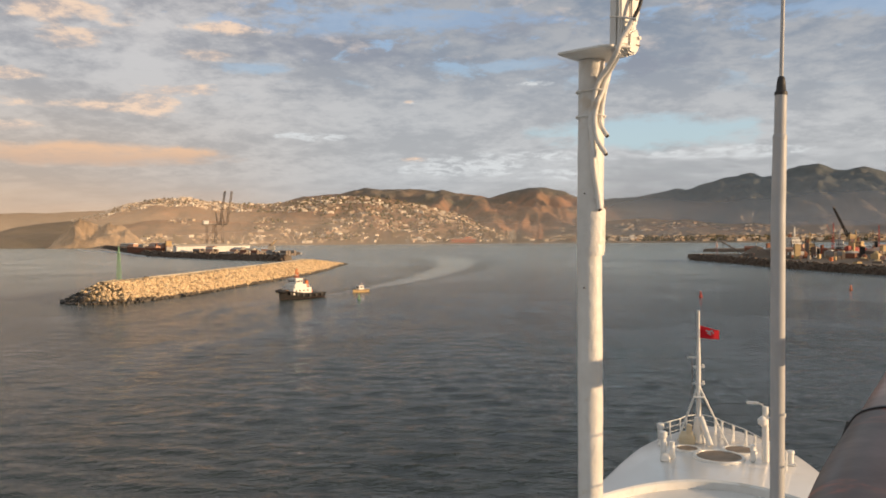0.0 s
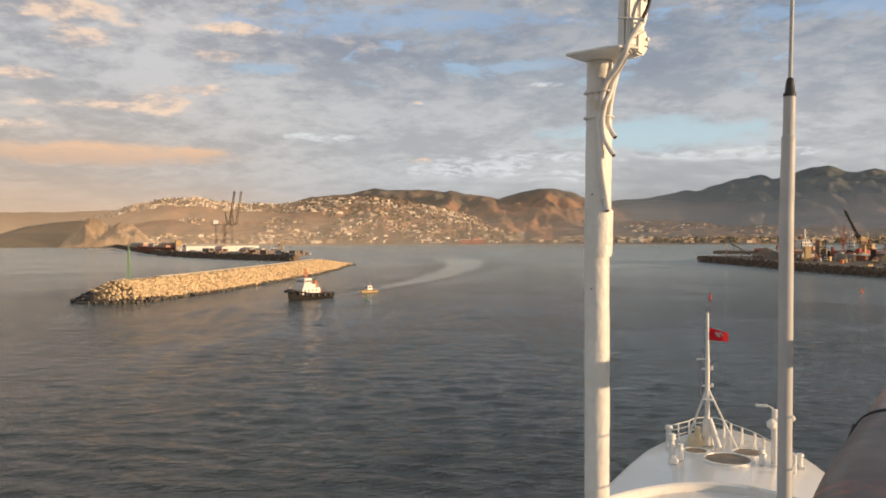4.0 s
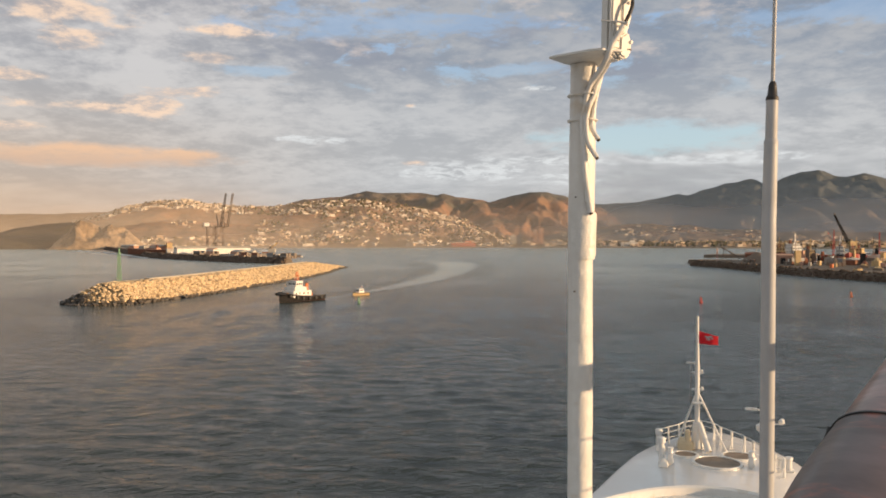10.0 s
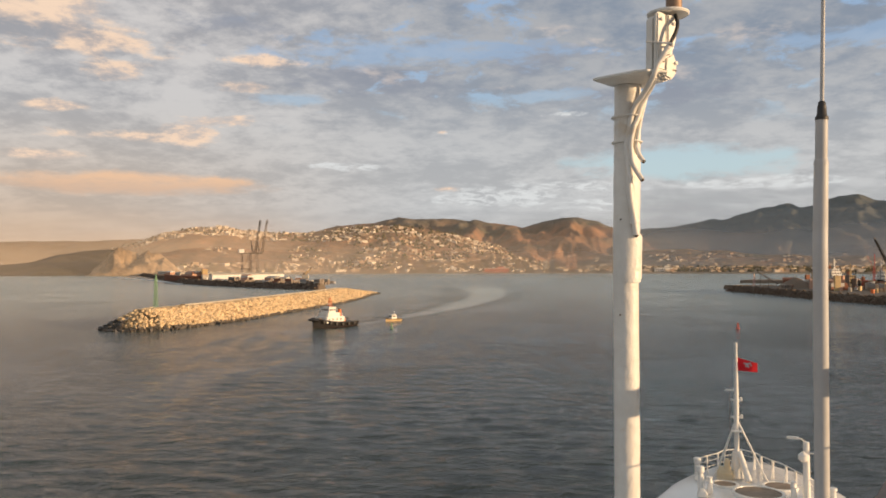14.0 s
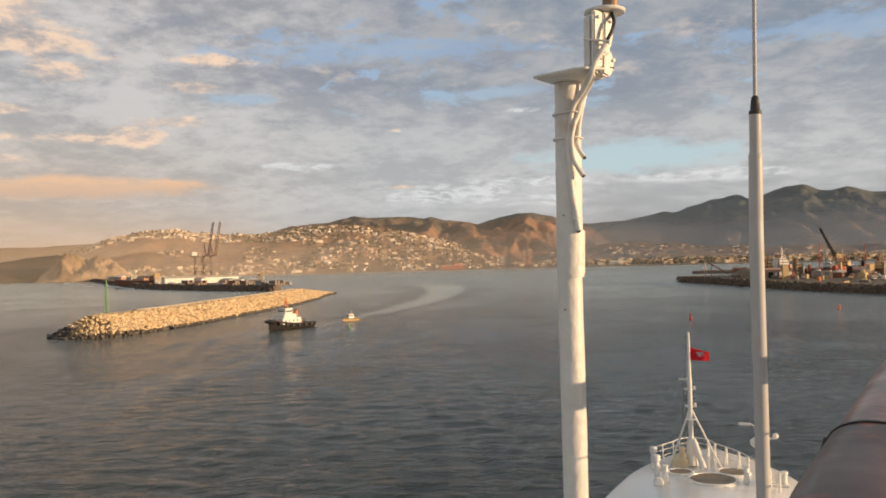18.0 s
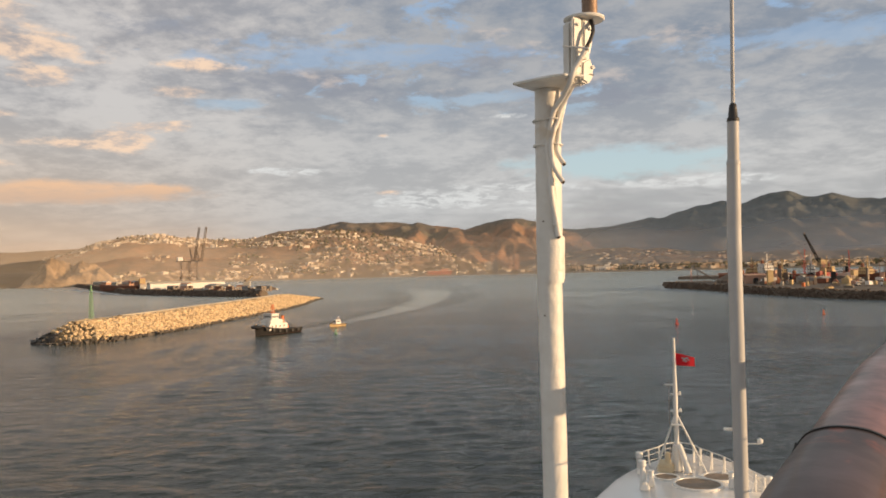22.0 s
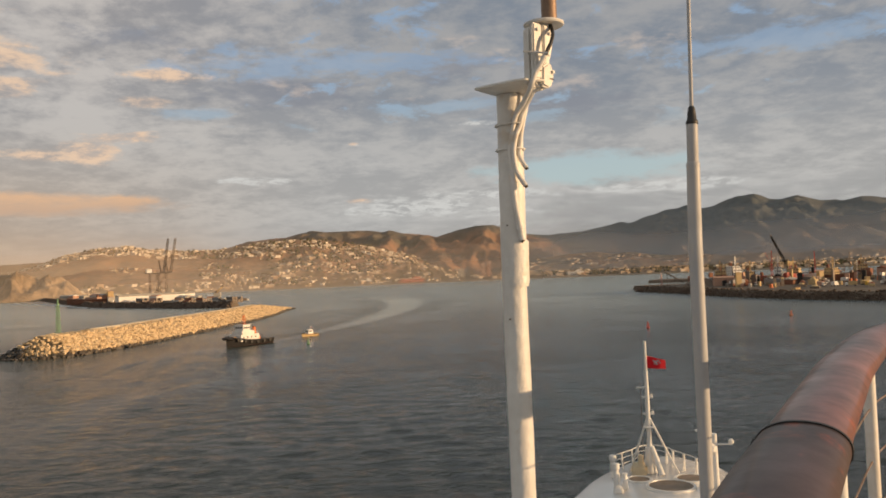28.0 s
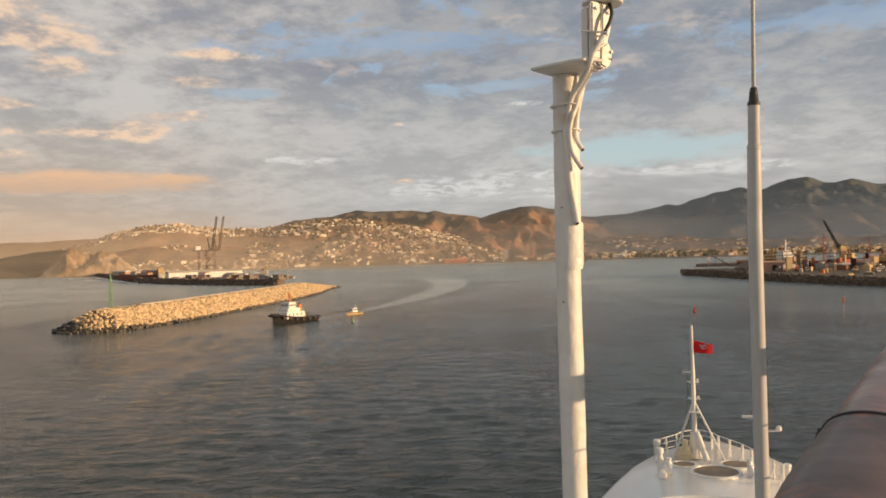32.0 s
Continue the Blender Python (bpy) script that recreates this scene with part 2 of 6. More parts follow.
def sea_material():
    m = bpy.data.materials.new("sea_water")
    m.use_nodes = True
    k = Nodes(m.node_tree)
    bsdf = m.node_tree.nodes["Principled BSDF"]
    bsdf.inputs["Base Color"].default_value = (0.012, 0.02, 0.021, 1)
    bsdf.inputs["IOR"].default_value = 1.333
    bsdf.inputs["Sheen Roughness"].default_value = 0.35
    bsdf.inputs["Sheen Tint"].default_value = (0.52, 0.70, 0.80, 1)
    tc = m.node_tree.nodes.new("ShaderNodeTexCoord")
    mp = m.node_tree.nodes.new("ShaderNodeMapping")
    mp.inputs["Rotation"].default_value = (0, 0, radians(8))
    mp.inputs["Scale"].default_value = (0.55, 1.0, 1.0)
    k.link(tc.outputs["Object"], mp.inputs[0])
    v = mp.outputs[0]
    chop = k.noise(v, 0.56, 4.0, 0.6, 0.5)
    ripple = k.noise(v, 1.5, 3.0, 0.62, 0.3)
    swell = k.noise(v, 0.07, 2.0, 0.5, 0.6)
    wave = k.noise(v, 0.19, 2.0, 0.5, 0.8)
    patch = k.noise(tc.outputs["Object"], 0.012, 4.0, 0.6, 1.0)
    # smooth slicks and the curved wake of the tug between rougher water
    sp = m.node_tree.nodes.new("ShaderNodeSeparateXYZ")
    k.link(tc.outputs["Object"], sp.inputs[0])
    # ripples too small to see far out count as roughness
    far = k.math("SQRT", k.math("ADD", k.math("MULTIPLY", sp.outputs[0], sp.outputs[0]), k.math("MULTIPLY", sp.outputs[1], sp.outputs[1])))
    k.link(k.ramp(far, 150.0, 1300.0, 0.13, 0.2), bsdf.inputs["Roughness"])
    h = k.math("ADD", k.math("ADD", k.math("MULTIPLY", swell, 0.9), k.math("MULTIPLY", wave, 1.1)), k.math("ADD", k.math("MULTIPLY", chop, 0.8), k.math("MULTIPLY", ripple, 0.35)))
    calm = k.ramp(patch, 0.36, 0.6, 0.55, 1.0)
    wake, flank = wake_mask(k, sp.outputs[0], sp.outputs[1], v)
    calm = k.math("MULTIPLY", calm, k.math("ADD", k.math("SUBTRACT", 1.0, k.math("MULTIPLY", wake, 0.6)), k.math("MULTIPLY", flank, 0.7)))
    # sheen added to brighten distant water, and a little along the wake
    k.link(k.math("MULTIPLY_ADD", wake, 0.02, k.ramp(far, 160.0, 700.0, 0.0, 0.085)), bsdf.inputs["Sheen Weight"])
    b = m.node_tree.nodes.new("ShaderNodeBump")
    b.inputs["Distance"].default_value = 0.75
    k.link(k.math("MULTIPLY", calm, 1.0), b.inputs["Strength"])
    k.link(h, b.inputs["Height"])
    k.link(b.outputs[0], bsdf.inputs["Normal"])
    foam = k.math("MULTIPLY", wake, k.ramp(k.noise(v, 0.4, 5.0, 0.7), 0.35, 0.7, 0.06, 0.25))
    # far water is painted paler, in drifting patches, for more reflected sky
    far_sheen = k.math("MULTIPLY", k.ramp(far, 180.0, 750.0), k.ramp(patch, 0.3, 0.65, 0.75, 1.0))
    body = k.mix(far_sheen, (0.026, 0.034, 0.030, 1), (0.118, 0.143, 0.138, 1))
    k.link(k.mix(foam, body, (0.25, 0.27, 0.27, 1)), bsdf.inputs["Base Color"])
    return m


def wake_mask(k, x, y, v):
    """A band along the curve that the tug and the pilot boat have sailed."""
    # centre line: x as a function of y, bending towards +x far out
    s = k.math("DIVIDE", k.math("SUBTRACT", y, 335.0), 320.0)
    s = k.math("MAXIMUM", s, 0.0)
    xc = k.math("ADD", -42.0, k.math("MULTIPLY", k.math("SUBTRACT", s, k.math("MULTIPLY", k.math("MULTIPLY", s, s), 0.42)), 105.0))
    off = k.math("ABSOLUTE", k.math("SUBTRACT", x, xc))
    off = k.math("ADD", off, k.math("MULTIPLY", k.math("SUBTRACT", k.noise(v, 0.06, 3.0), 0.5), 9.0))
    width = k.math("MULTIPLY_ADD", s, 15.0, 3.5)
    across = k.math("DIVIDE", off, width)
    f = k.ramp(across, 1.05, 0.45)
    edge = k.math("MULTIPLY", k.ramp(across, 2.4, 1.4), k.ramp(across, 0.7, 1.2))
    along = k.math("MULTIPLY", k.ramp(y, 325.0, 345.0), k.ramp(y, 1000.0, 700.0))
    return k.math("MULTIPLY", f, along), k.math("MULTIPLY", edge, along)


def haze_material(name, strength, top, seed, tint=(0.62, 0.62, 0.62), fade=(-90.0, -89.0), thin=0.0):
    """Mist and painted distance haze: part clear, part pale and lit by the sun and sky; thins out upward."""
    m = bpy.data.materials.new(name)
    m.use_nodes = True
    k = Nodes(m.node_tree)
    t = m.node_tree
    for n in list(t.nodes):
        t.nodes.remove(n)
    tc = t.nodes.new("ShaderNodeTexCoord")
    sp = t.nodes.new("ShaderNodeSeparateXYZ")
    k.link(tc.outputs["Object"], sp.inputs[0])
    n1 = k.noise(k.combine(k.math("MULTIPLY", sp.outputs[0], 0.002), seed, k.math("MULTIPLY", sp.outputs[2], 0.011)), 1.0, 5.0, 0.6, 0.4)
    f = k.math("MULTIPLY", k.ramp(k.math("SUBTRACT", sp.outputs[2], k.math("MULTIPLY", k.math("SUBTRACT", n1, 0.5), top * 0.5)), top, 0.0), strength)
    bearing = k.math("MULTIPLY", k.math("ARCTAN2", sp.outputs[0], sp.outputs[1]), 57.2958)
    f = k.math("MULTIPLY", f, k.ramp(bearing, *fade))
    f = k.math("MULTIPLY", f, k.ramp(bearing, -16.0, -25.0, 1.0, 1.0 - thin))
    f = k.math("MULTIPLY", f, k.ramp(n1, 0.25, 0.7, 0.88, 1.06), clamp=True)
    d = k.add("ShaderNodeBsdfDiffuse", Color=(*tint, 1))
    c = t.nodes.new("ShaderNodeBsdfTransparent")
    mx = t.nodes.new("ShaderNodeMixShader")
    k.link(f, mx.inputs[0])
    k.link(c.outputs[0], mx.inputs[1])
    k.link(d.outputs[0], mx.inputs[2])
    o = t.nodes.new("ShaderNodeOutputMaterial")
    k.link(mx.outputs[0], o.inputs[0])
    return m


M = dict(
    # the haze of distance is put into these tints, along with low mist
    haze_near=haze_material("thin_shore_haze", 0.42, 150.0, 1.0, (0.64, 0.575, 0.51), (24.0, 8.0), 0.6),
    haze_far=haze_material("mountain_mist", 0.52, 330.0, 4.0, (0.62, 0.68, 0.74), (7.0, 15.0)),
    haze_foot=haze_material("foothill_mist", 0.44, 170.0, 6.0, (0.60, 0.61, 0.63), (7.0, 13.0)),
    haze_cape=haze_material("cape_mist", 0.42, 210.0, 9.0, (0.57, 0.49, 0.405), (-9.0, -15.0)),
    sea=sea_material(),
    white=material("white_ship_paint", (0.80, 0.79, 0.76), 0.35, 0, (0.70, 0.68, 0.63), 3.0, 0.6, 0.06, 20, stain=(0.62, 0.55, 0.45), stain_scale=2.2),
    mastwhite=material("thick_white_mast_paint", (0.74, 0.73, 0.70), 0.42, 0, (0.62, 0.60, 0.56), 9.0, 0.8, 0.35, 30, stain=(0.56, 0.47, 0.36), stain_scale=5.0),
    deckwhite=material("wet_white_deck_paint", (0.79, 0.78, 0.765), 0.16, 0, (0.70, 0.68, 0.65), 0.8, 0.7, 0.04, 12, stain=(0.71, 0.66, 0.59), stain_scale=0.7),
    fibre=material("pale_grey_fibreglass", (0.43, 0.44, 0.455), 0.55, 0, (0.37, 0.375, 0.38), 12.0, 0.6, 0.05, 60),
    rubber=material("black_rubber", (0.02, 0.02, 0.022), 0.55, 0, (0.035, 0.035, 0.035), 30.0, 0.6, 0.1),
    steel=material("bare_grey_steel", (0.30, 0.22, 0.16), 0.5, 0.45, (0.17, 0.10, 0.065), 14.0, 0.8, 0.1),
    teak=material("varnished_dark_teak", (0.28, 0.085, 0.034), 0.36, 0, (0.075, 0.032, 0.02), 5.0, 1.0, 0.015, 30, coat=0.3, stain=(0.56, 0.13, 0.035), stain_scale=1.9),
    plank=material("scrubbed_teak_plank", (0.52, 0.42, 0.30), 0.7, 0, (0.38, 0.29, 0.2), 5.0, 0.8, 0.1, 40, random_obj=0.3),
    # near length of the handrail: darker and less glossy than the far one
    nearteak=material("darker_near_teak", (0.07, 0.032, 0.021), 0.45, 0, (0.018, 0.014, 0.012), 4.0, 1.0, 0.04, 40, coat=0.15, stain=(0.36, 0.075, 0.025), stain_scale=3.0),
    red=material("red_flag_cloth", (0.80, 0.03, 0.05), 0.8, 0, (0.6, 0.02, 0.03), 6.0, 0.5, 0.1),
    dark=material("dark_opening", (0.11, 0.085, 0.06), 0.8, 0, (0.05, 0.04, 0.03), 3.0, 0.9, 0.1),
    hatch=material("worn_brown_hatch", (0.30, 0.23, 0.17), 0.7, 0, (0.18, 0.14, 0.10), 3.0, 0.9, 0.1),
    brass=material("worn_yellow_paint", (0.70, 0.60, 0.42), 0.6, 0, (0.6, 0.48, 0.3), 5.0),
    rock=material("pale_armour_rock", (0.67, 0.50, 0.30), 0.9, 0, (0.46, 0.36, 0.23), 0.9, 0.9, 0.6, 3.0, random_obj=0.5),
    rockstuff=material("armour_rock_mass", (0.42, 0.35, 0.25), 0.9, 0, (0.27, 0.22, 0.16), 0.9, 0.9, 0.6, 3.0, island=((0.67, 0.50, 0.30), (0.72, 0.56, 0.34), (0.54, 0.40, 0.24), (0.68, 0.52, 0.32), (0.40, 0.29, 0.17))),
    wetrock=material("dark_wet_rock", (0.07, 0.06, 0.05), 0.6, 0, (0.12, 0.10, 0.08), 0.8, 0.8, 0.6, 2.5),
    darkrock=material("dark_quay_rock", (0.14, 0.105, 0.08), 0.9, 0, (0.08, 0.06, 0.045), 0.4, 0.8, 0.6, 1.5, island=((0.165, 0.12, 0.088), (0.185, 0.137, 0.10), (0.14, 0.10, 0.075))),
    concrete=material("quay_concrete", (0.52, 0.48, 0.42), 0.9, 0, (0.30, 0.27, 0.23), 0.2, 0.8, 0.3, 1.0),
    paleconcrete=material("weathered_pale_concrete", (0.60, 0.52, 0.41), 0.9, 0, (0.44, 0.37, 0.28), 0.3, 0.8, 0.3, 1.0),
    hullblack=material("black_hull_paint", (0.012, 0.012, 0.014), 0.8, 0, (0.02, 0.018, 0.017), 0.6, 0.7, 0.1, 2.0),
    hullred=material("red_hull_paint", (0.45, 0.06, 0.04), 0.5, 0, (0.30, 0.05, 0.035), 0.4, 0.8, 0.1, 1.0),
    bootred=material("red_boot_top", (0.30, 0.09, 0.05), 0.5, 0, (0.18, 0.06, 0.04), 0.8, 0.8, 0.1, 2.0),
    boatwhite=material("white_boat_paint", (0.80, 0.78, 0.74), 0.4, 0, (0.66, 0.62, 0.56), 0.5, 0.7, 0.05, 2.0),
    orange=material("orange_paint", (0.75, 0.20, 0.05), 0.5, 0, (0.6, 0.15, 0.05), 1.0, 0.7, 0.05),
    yellow=material("yellow_paint", (0.75, 0.48, 0.08), 0.5, 0, (0.6, 0.38, 0.08), 1.0, 0.7, 0.05),
    green=material("green_paint", (0.20, 0.36, 0.21), 0.6, 0, (0.15, 0.29, 0.16), 1.0, 0.7, 0.05),
    buoyred=material("red_buoy_paint", (0.60, 0.07, 0.04), 0.5, 0, (0.42, 0.06, 0.04), 2.0, 0.7, 0.05),
    glass=material("dark_window_glass", (0.02, 0.025, 0.03), 0.08, 0, (0.03, 0.035, 0.04), 2.0, 0.3, 0.0),
    crane=material("dark_crane_steel", (0.19, 0.15, 0.12), 0.6, 0.2, (0.16, 0.14, 0.12), 0.2, 0.7, 0.1, 1.0),
    container=material("container_paint", (0.3, 0.3, 0.3), 0.6, 0, (0.25, 0.2, 0.16), 0.4, 0.5, 0.1, 1.0, random_obj=0.6),
    town=material("town_walls", (0.60, 0.56, 0.50), 0.9, 0, (0.48, 0.43, 0.37), 0.1, 0.5, 0.0, None, island=((0.62, 0.50, 0.38), (0.42, 0.31, 0.21), (0.50, 0.39, 0.27), (0.34, 0.24, 0.15), (0.44, 0.34, 0.24), (0.38, 0.24, 0.15), (0.78, 0.68, 0.55), (0.36, 0.27, 0.18), (0.46, 0.33, 0.22))),
    scrub=material("dark_scrub", (0.10, 0.085, 0.045), 1.0, 0, (0.14, 0.11, 0.06), 0.1, 0.8, 0.4, 0.3, island=((0.06, 0.065, 0.03), (0.10, 0.085, 0.045), (0.16, 0.12, 0.065), (0.12, 0.10, 0.05))),
    hilltown=material("dry_town_hill", (0.37, 0.198, 0.105), 1.0, 0, (0.20, 0.135, 0.075), 0.02, 0.9, 0.5, 0.03),
    hillbrown=material("dry_brown_hill", (0.41, 0.205, 0.11), 1.0, 0, (0.11, 0.10, 0.07), 0.008, 1.0, 0.5, 0.03, crown=((0.145, 0.13, 0.105), 150.0, 260.0)),
    hazebrown=material("dry_coastal_ridge", (0.25, 0.165, 0.10), 1.0, 0, (0.15, 0.11, 0.07), 0.008, 1.0, 0.5, 0.03),
    footbrown=material("brushy_foothill", (0.36, 0.21, 0.115), 1.0, 0, (0.095, 0.095, 0.075), 0.012, 1.0, 0.6, 0.04),
    # the slope's evening shade is put into this dark brown
    capeshade=material("shaded_cape_hill", (0.10, 0.072, 0.043), 1.0, 0, (0.06, 0.05, 0.03), 0.012, 1.0, 0.6, 0.03),
    redhall=material("sunlit_red_cladding", (0.58, 0.17, 0.09), 0.7, 0, (0.46, 0.13, 0.08), 0.2, 0.7, 0.1, 1.0),
    yard=material("oily_port_ground", (0.17, 0.135, 0.10), 0.9, 0, (0.08, 0.065, 0.05), 0.05, 0.9, 0.3, 0.4),
    whitewash=material("whitewashed_walls", (0.78, 0.72, 0.63), 0.9, 0, (0.62, 0.54, 0.45), 0.1, 0.5, 0.0, None, island=((0.76, 0.68, 0.57), (0.60, 0.50, 0.39), (0.70, 0.61, 0.50), (0.46, 0.36, 0.26))),
    mountain=material("dark_green_mountain", (0.27, 0.17, 0.10), 1.0, 0, (0.09, 0.10, 0.09), 0.01, 1.0, 0.6, 0.03, crown=((0.085, 0.10, 0.098), 100.0, 190.0)),
    cliff=material("pale_headland_rock", (0.48, 0.34, 0.21), 1.0, 0, (0.20, 0.14, 0.085), 0.045, 1.0, 1.0, 0.12),
    clay=material("faded_clay_render", (0.52, 0.31, 0.22), 0.9, 0, (0.42, 0.27, 0.2), 0.1, 0.6, 0.1, 0.5),
    ochre=material("faded_ochre_paint", (0.60, 0.44, 0.22), 0.7, 0, (0.40, 0.28, 0.15), 0.5, 0.8, 0.1, 1.0),
    rust=material("rusty_steel", (0.28, 0.11, 0.06), 0.8, 0, (0.12, 0.06, 0.04), 0.5, 0.8, 0.15, 1.5),
    faded=material("faded_red_and_white_paint", (0.62, 0.36, 0.30), 0.7, 0, (0.70, 0.58, 0.52), 0.35, 1.0, 0.05),
    foam=material("white_surf_foam", (0.70, 0.70, 0.68), 0.9, 0, (0.45, 0.47, 0.46), 0.3, 1.0, 0.4, 1.0),
    plain=material("coastal_ground", (0.27, 0.21, 0.145), 1.0, 0, (0.17, 0.135, 0.09), 0.01, 0.9, 0.3, 0.05),
)


# ---- shapes ----
def add_box(bm, cx, cy, cz, sx, sy, sz, turn=0.0, top=1.0):
    """A box resting at cz; top: how far its upper face draws in."""
    c, s = math.cos(turn), math.sin(turn)
    vs = []
    for z, k in ((0, 1.0), (sz, top)):
        for x, y in ((-1, -1), (1, -1), (1, 1), (-1, 1)):
            px, py = x * sx / 2 * k, y * sy / 2 * k
            vs.append(bm.verts.new((cx + px * c - py * s, cy + px * s + py * c, cz + z)))
    for f in ((3, 2, 1, 0), (4, 5, 6, 7), (0, 1, 5, 4), (1, 2, 6, 5), (2, 3, 7, 6), (3, 0, 4, 7)):
        bm.faces.new([vs[n] for n in f])
    return vs


def add_tube(bm, points, radius, sides=10, caps=True):
    """A tube along points; radius: one number or one for each point."""
    pts = [Vector(p) for p in points]
    radii = radius if isinstance(radius, (list, tuple)) else [radius] * len(pts)
    rings, up = [], None
    for n, p in enumerate(pts):
        way = (pts[min(n + 1, len(pts) - 1)] - pts[max(n - 1, 0)]).normalized()
        if up is None:
            up = way.orthogonal().normalized()
        side = way.cross(up).normalized()
        up = side.cross(way).normalized()
        rings.append([bm.verts.new(p + (side * math.cos(a) + up * math.sin(a)) * radii[n]) for a in [2 * math.pi * i / sides for i in range(sides)]])
    for a, b in zip(rings, rings[1:]):
        for i in range(sides):
            bm.faces.new((a[i], a[(i + 1) % sides], b[(i + 1) % sides], b[i]))
    if caps:
        bm.faces.new(rings[0][::-1])
        bm.faces.new(rings[-1])
    return rings


def smooth_path(points, steps=6):
    """A Catmull-Rom line through the points."""
    p = [Vector(q) for q in points]
    p = [2 * p[0] - p[1], *p, 2 * p[-1] - p[-2]]
    out = []
    for a, b, c, d in zip(p, p[1:], p[2:], p[3:]):
        for i in range(steps):
            t = i / steps
            out.append(0.5 * (2 * b + (c - a) * t + (2 * a - 5 * b + 4 * c - d) * t * t + (3 * b - a - 3 * c + d) * t ** 3))
    return out + [p[-2]]


def add_lathe(bm, profile, cx=0.0, cy=0.0, sides=16):
    """Turned about the upright axis: rows of radius, height."""
    rings = [[bm.verts.new((cx + max(r, 1e-4) * math.cos(2 * math.pi * i / sides), cy + max(r, 1e-4) * math.sin(2 * math.pi * i / sides), z)) for i in range(sides)] for r, z in profile]
    for a, b in zip(rings, rings[1:]):
        for i in range(sides):
            bm.faces.new((a[i], a[(i + 1) % sides], b[(i + 1) % sides], b[i]))
    bm.faces.new(rings[0][::-1])
    bm.faces.new(rings[-1])


def box(*a, **k):
    bm = bmesh.new()
    add_box(bm, *a, **k)
    return bm


def tube(*a, **k):
    bm = bmesh.new()
    add_tube(bm, *a, **k)
    return bm


def lathe(*a, **k):
    bm = bmesh.new()
    add_lathe(bm, *a, **k)
    return bm


def rounded(bm, width, segments=2):
    bmesh.ops.bevel(bm, geom=bm.edges[:], offset=width, segments=segments, affect="EDGES", clamp_overlap=True)
    return bm


def mesh_of(name, bm, mat, smooth=False):
    bmesh.ops.recalc_face_normals(bm, faces=bm.faces[:])
    me = bpy.data.meshes.new(name)
    bm.to_mesh(me)
    bm.free()
    me.materials.append(M[mat])
    if smooth:
        me.polygons.foreach_set("use_smooth", [True] * len(me.polygons))
        me.set_sharp_from_angle(angle=radians(38))
    return me


def part(name, bm, mat, parent, label="", smooth=False):
    ob = new(name, mesh_of(name, bm, mat, smooth))
    ob.parent = parent
    if label:
        tagged(ob, label)
    return ob


def thing(name, label, category, m=None, group="", kind=""):
    """An Empty at the base of a thing, which its parts hang under."""
    ob = new(name)
    ob.matrix_basis = m or Matrix()
    return tagged(ob, label, category, group, kind)


def setting(name, bm, mat, label="", smooth=False, kind="structure", category=""):
    return tagged(new(name, mesh_of(name, bm, mat, smooth)), label, category, "", kind)


def lerp_rows(rows, a):
    if a <= rows[0][0]:
        return rows[0][1]
    for (a0, v0), (a1, v1) in zip(rows, rows[1:]):
        if a <= a1:
            t = (a - a0) / (a1 - a0)
            t = t * t * (3 - 2 * t) * 0.5 + t * 0.5
            return v0 + (v1 - v0) * t
    return rows[-1][1]


def fbm(x, y, z=0.0, octaves=4):
    return noise.fractal(Vector((x, y, z)), 1.0, 2.0, octaves)


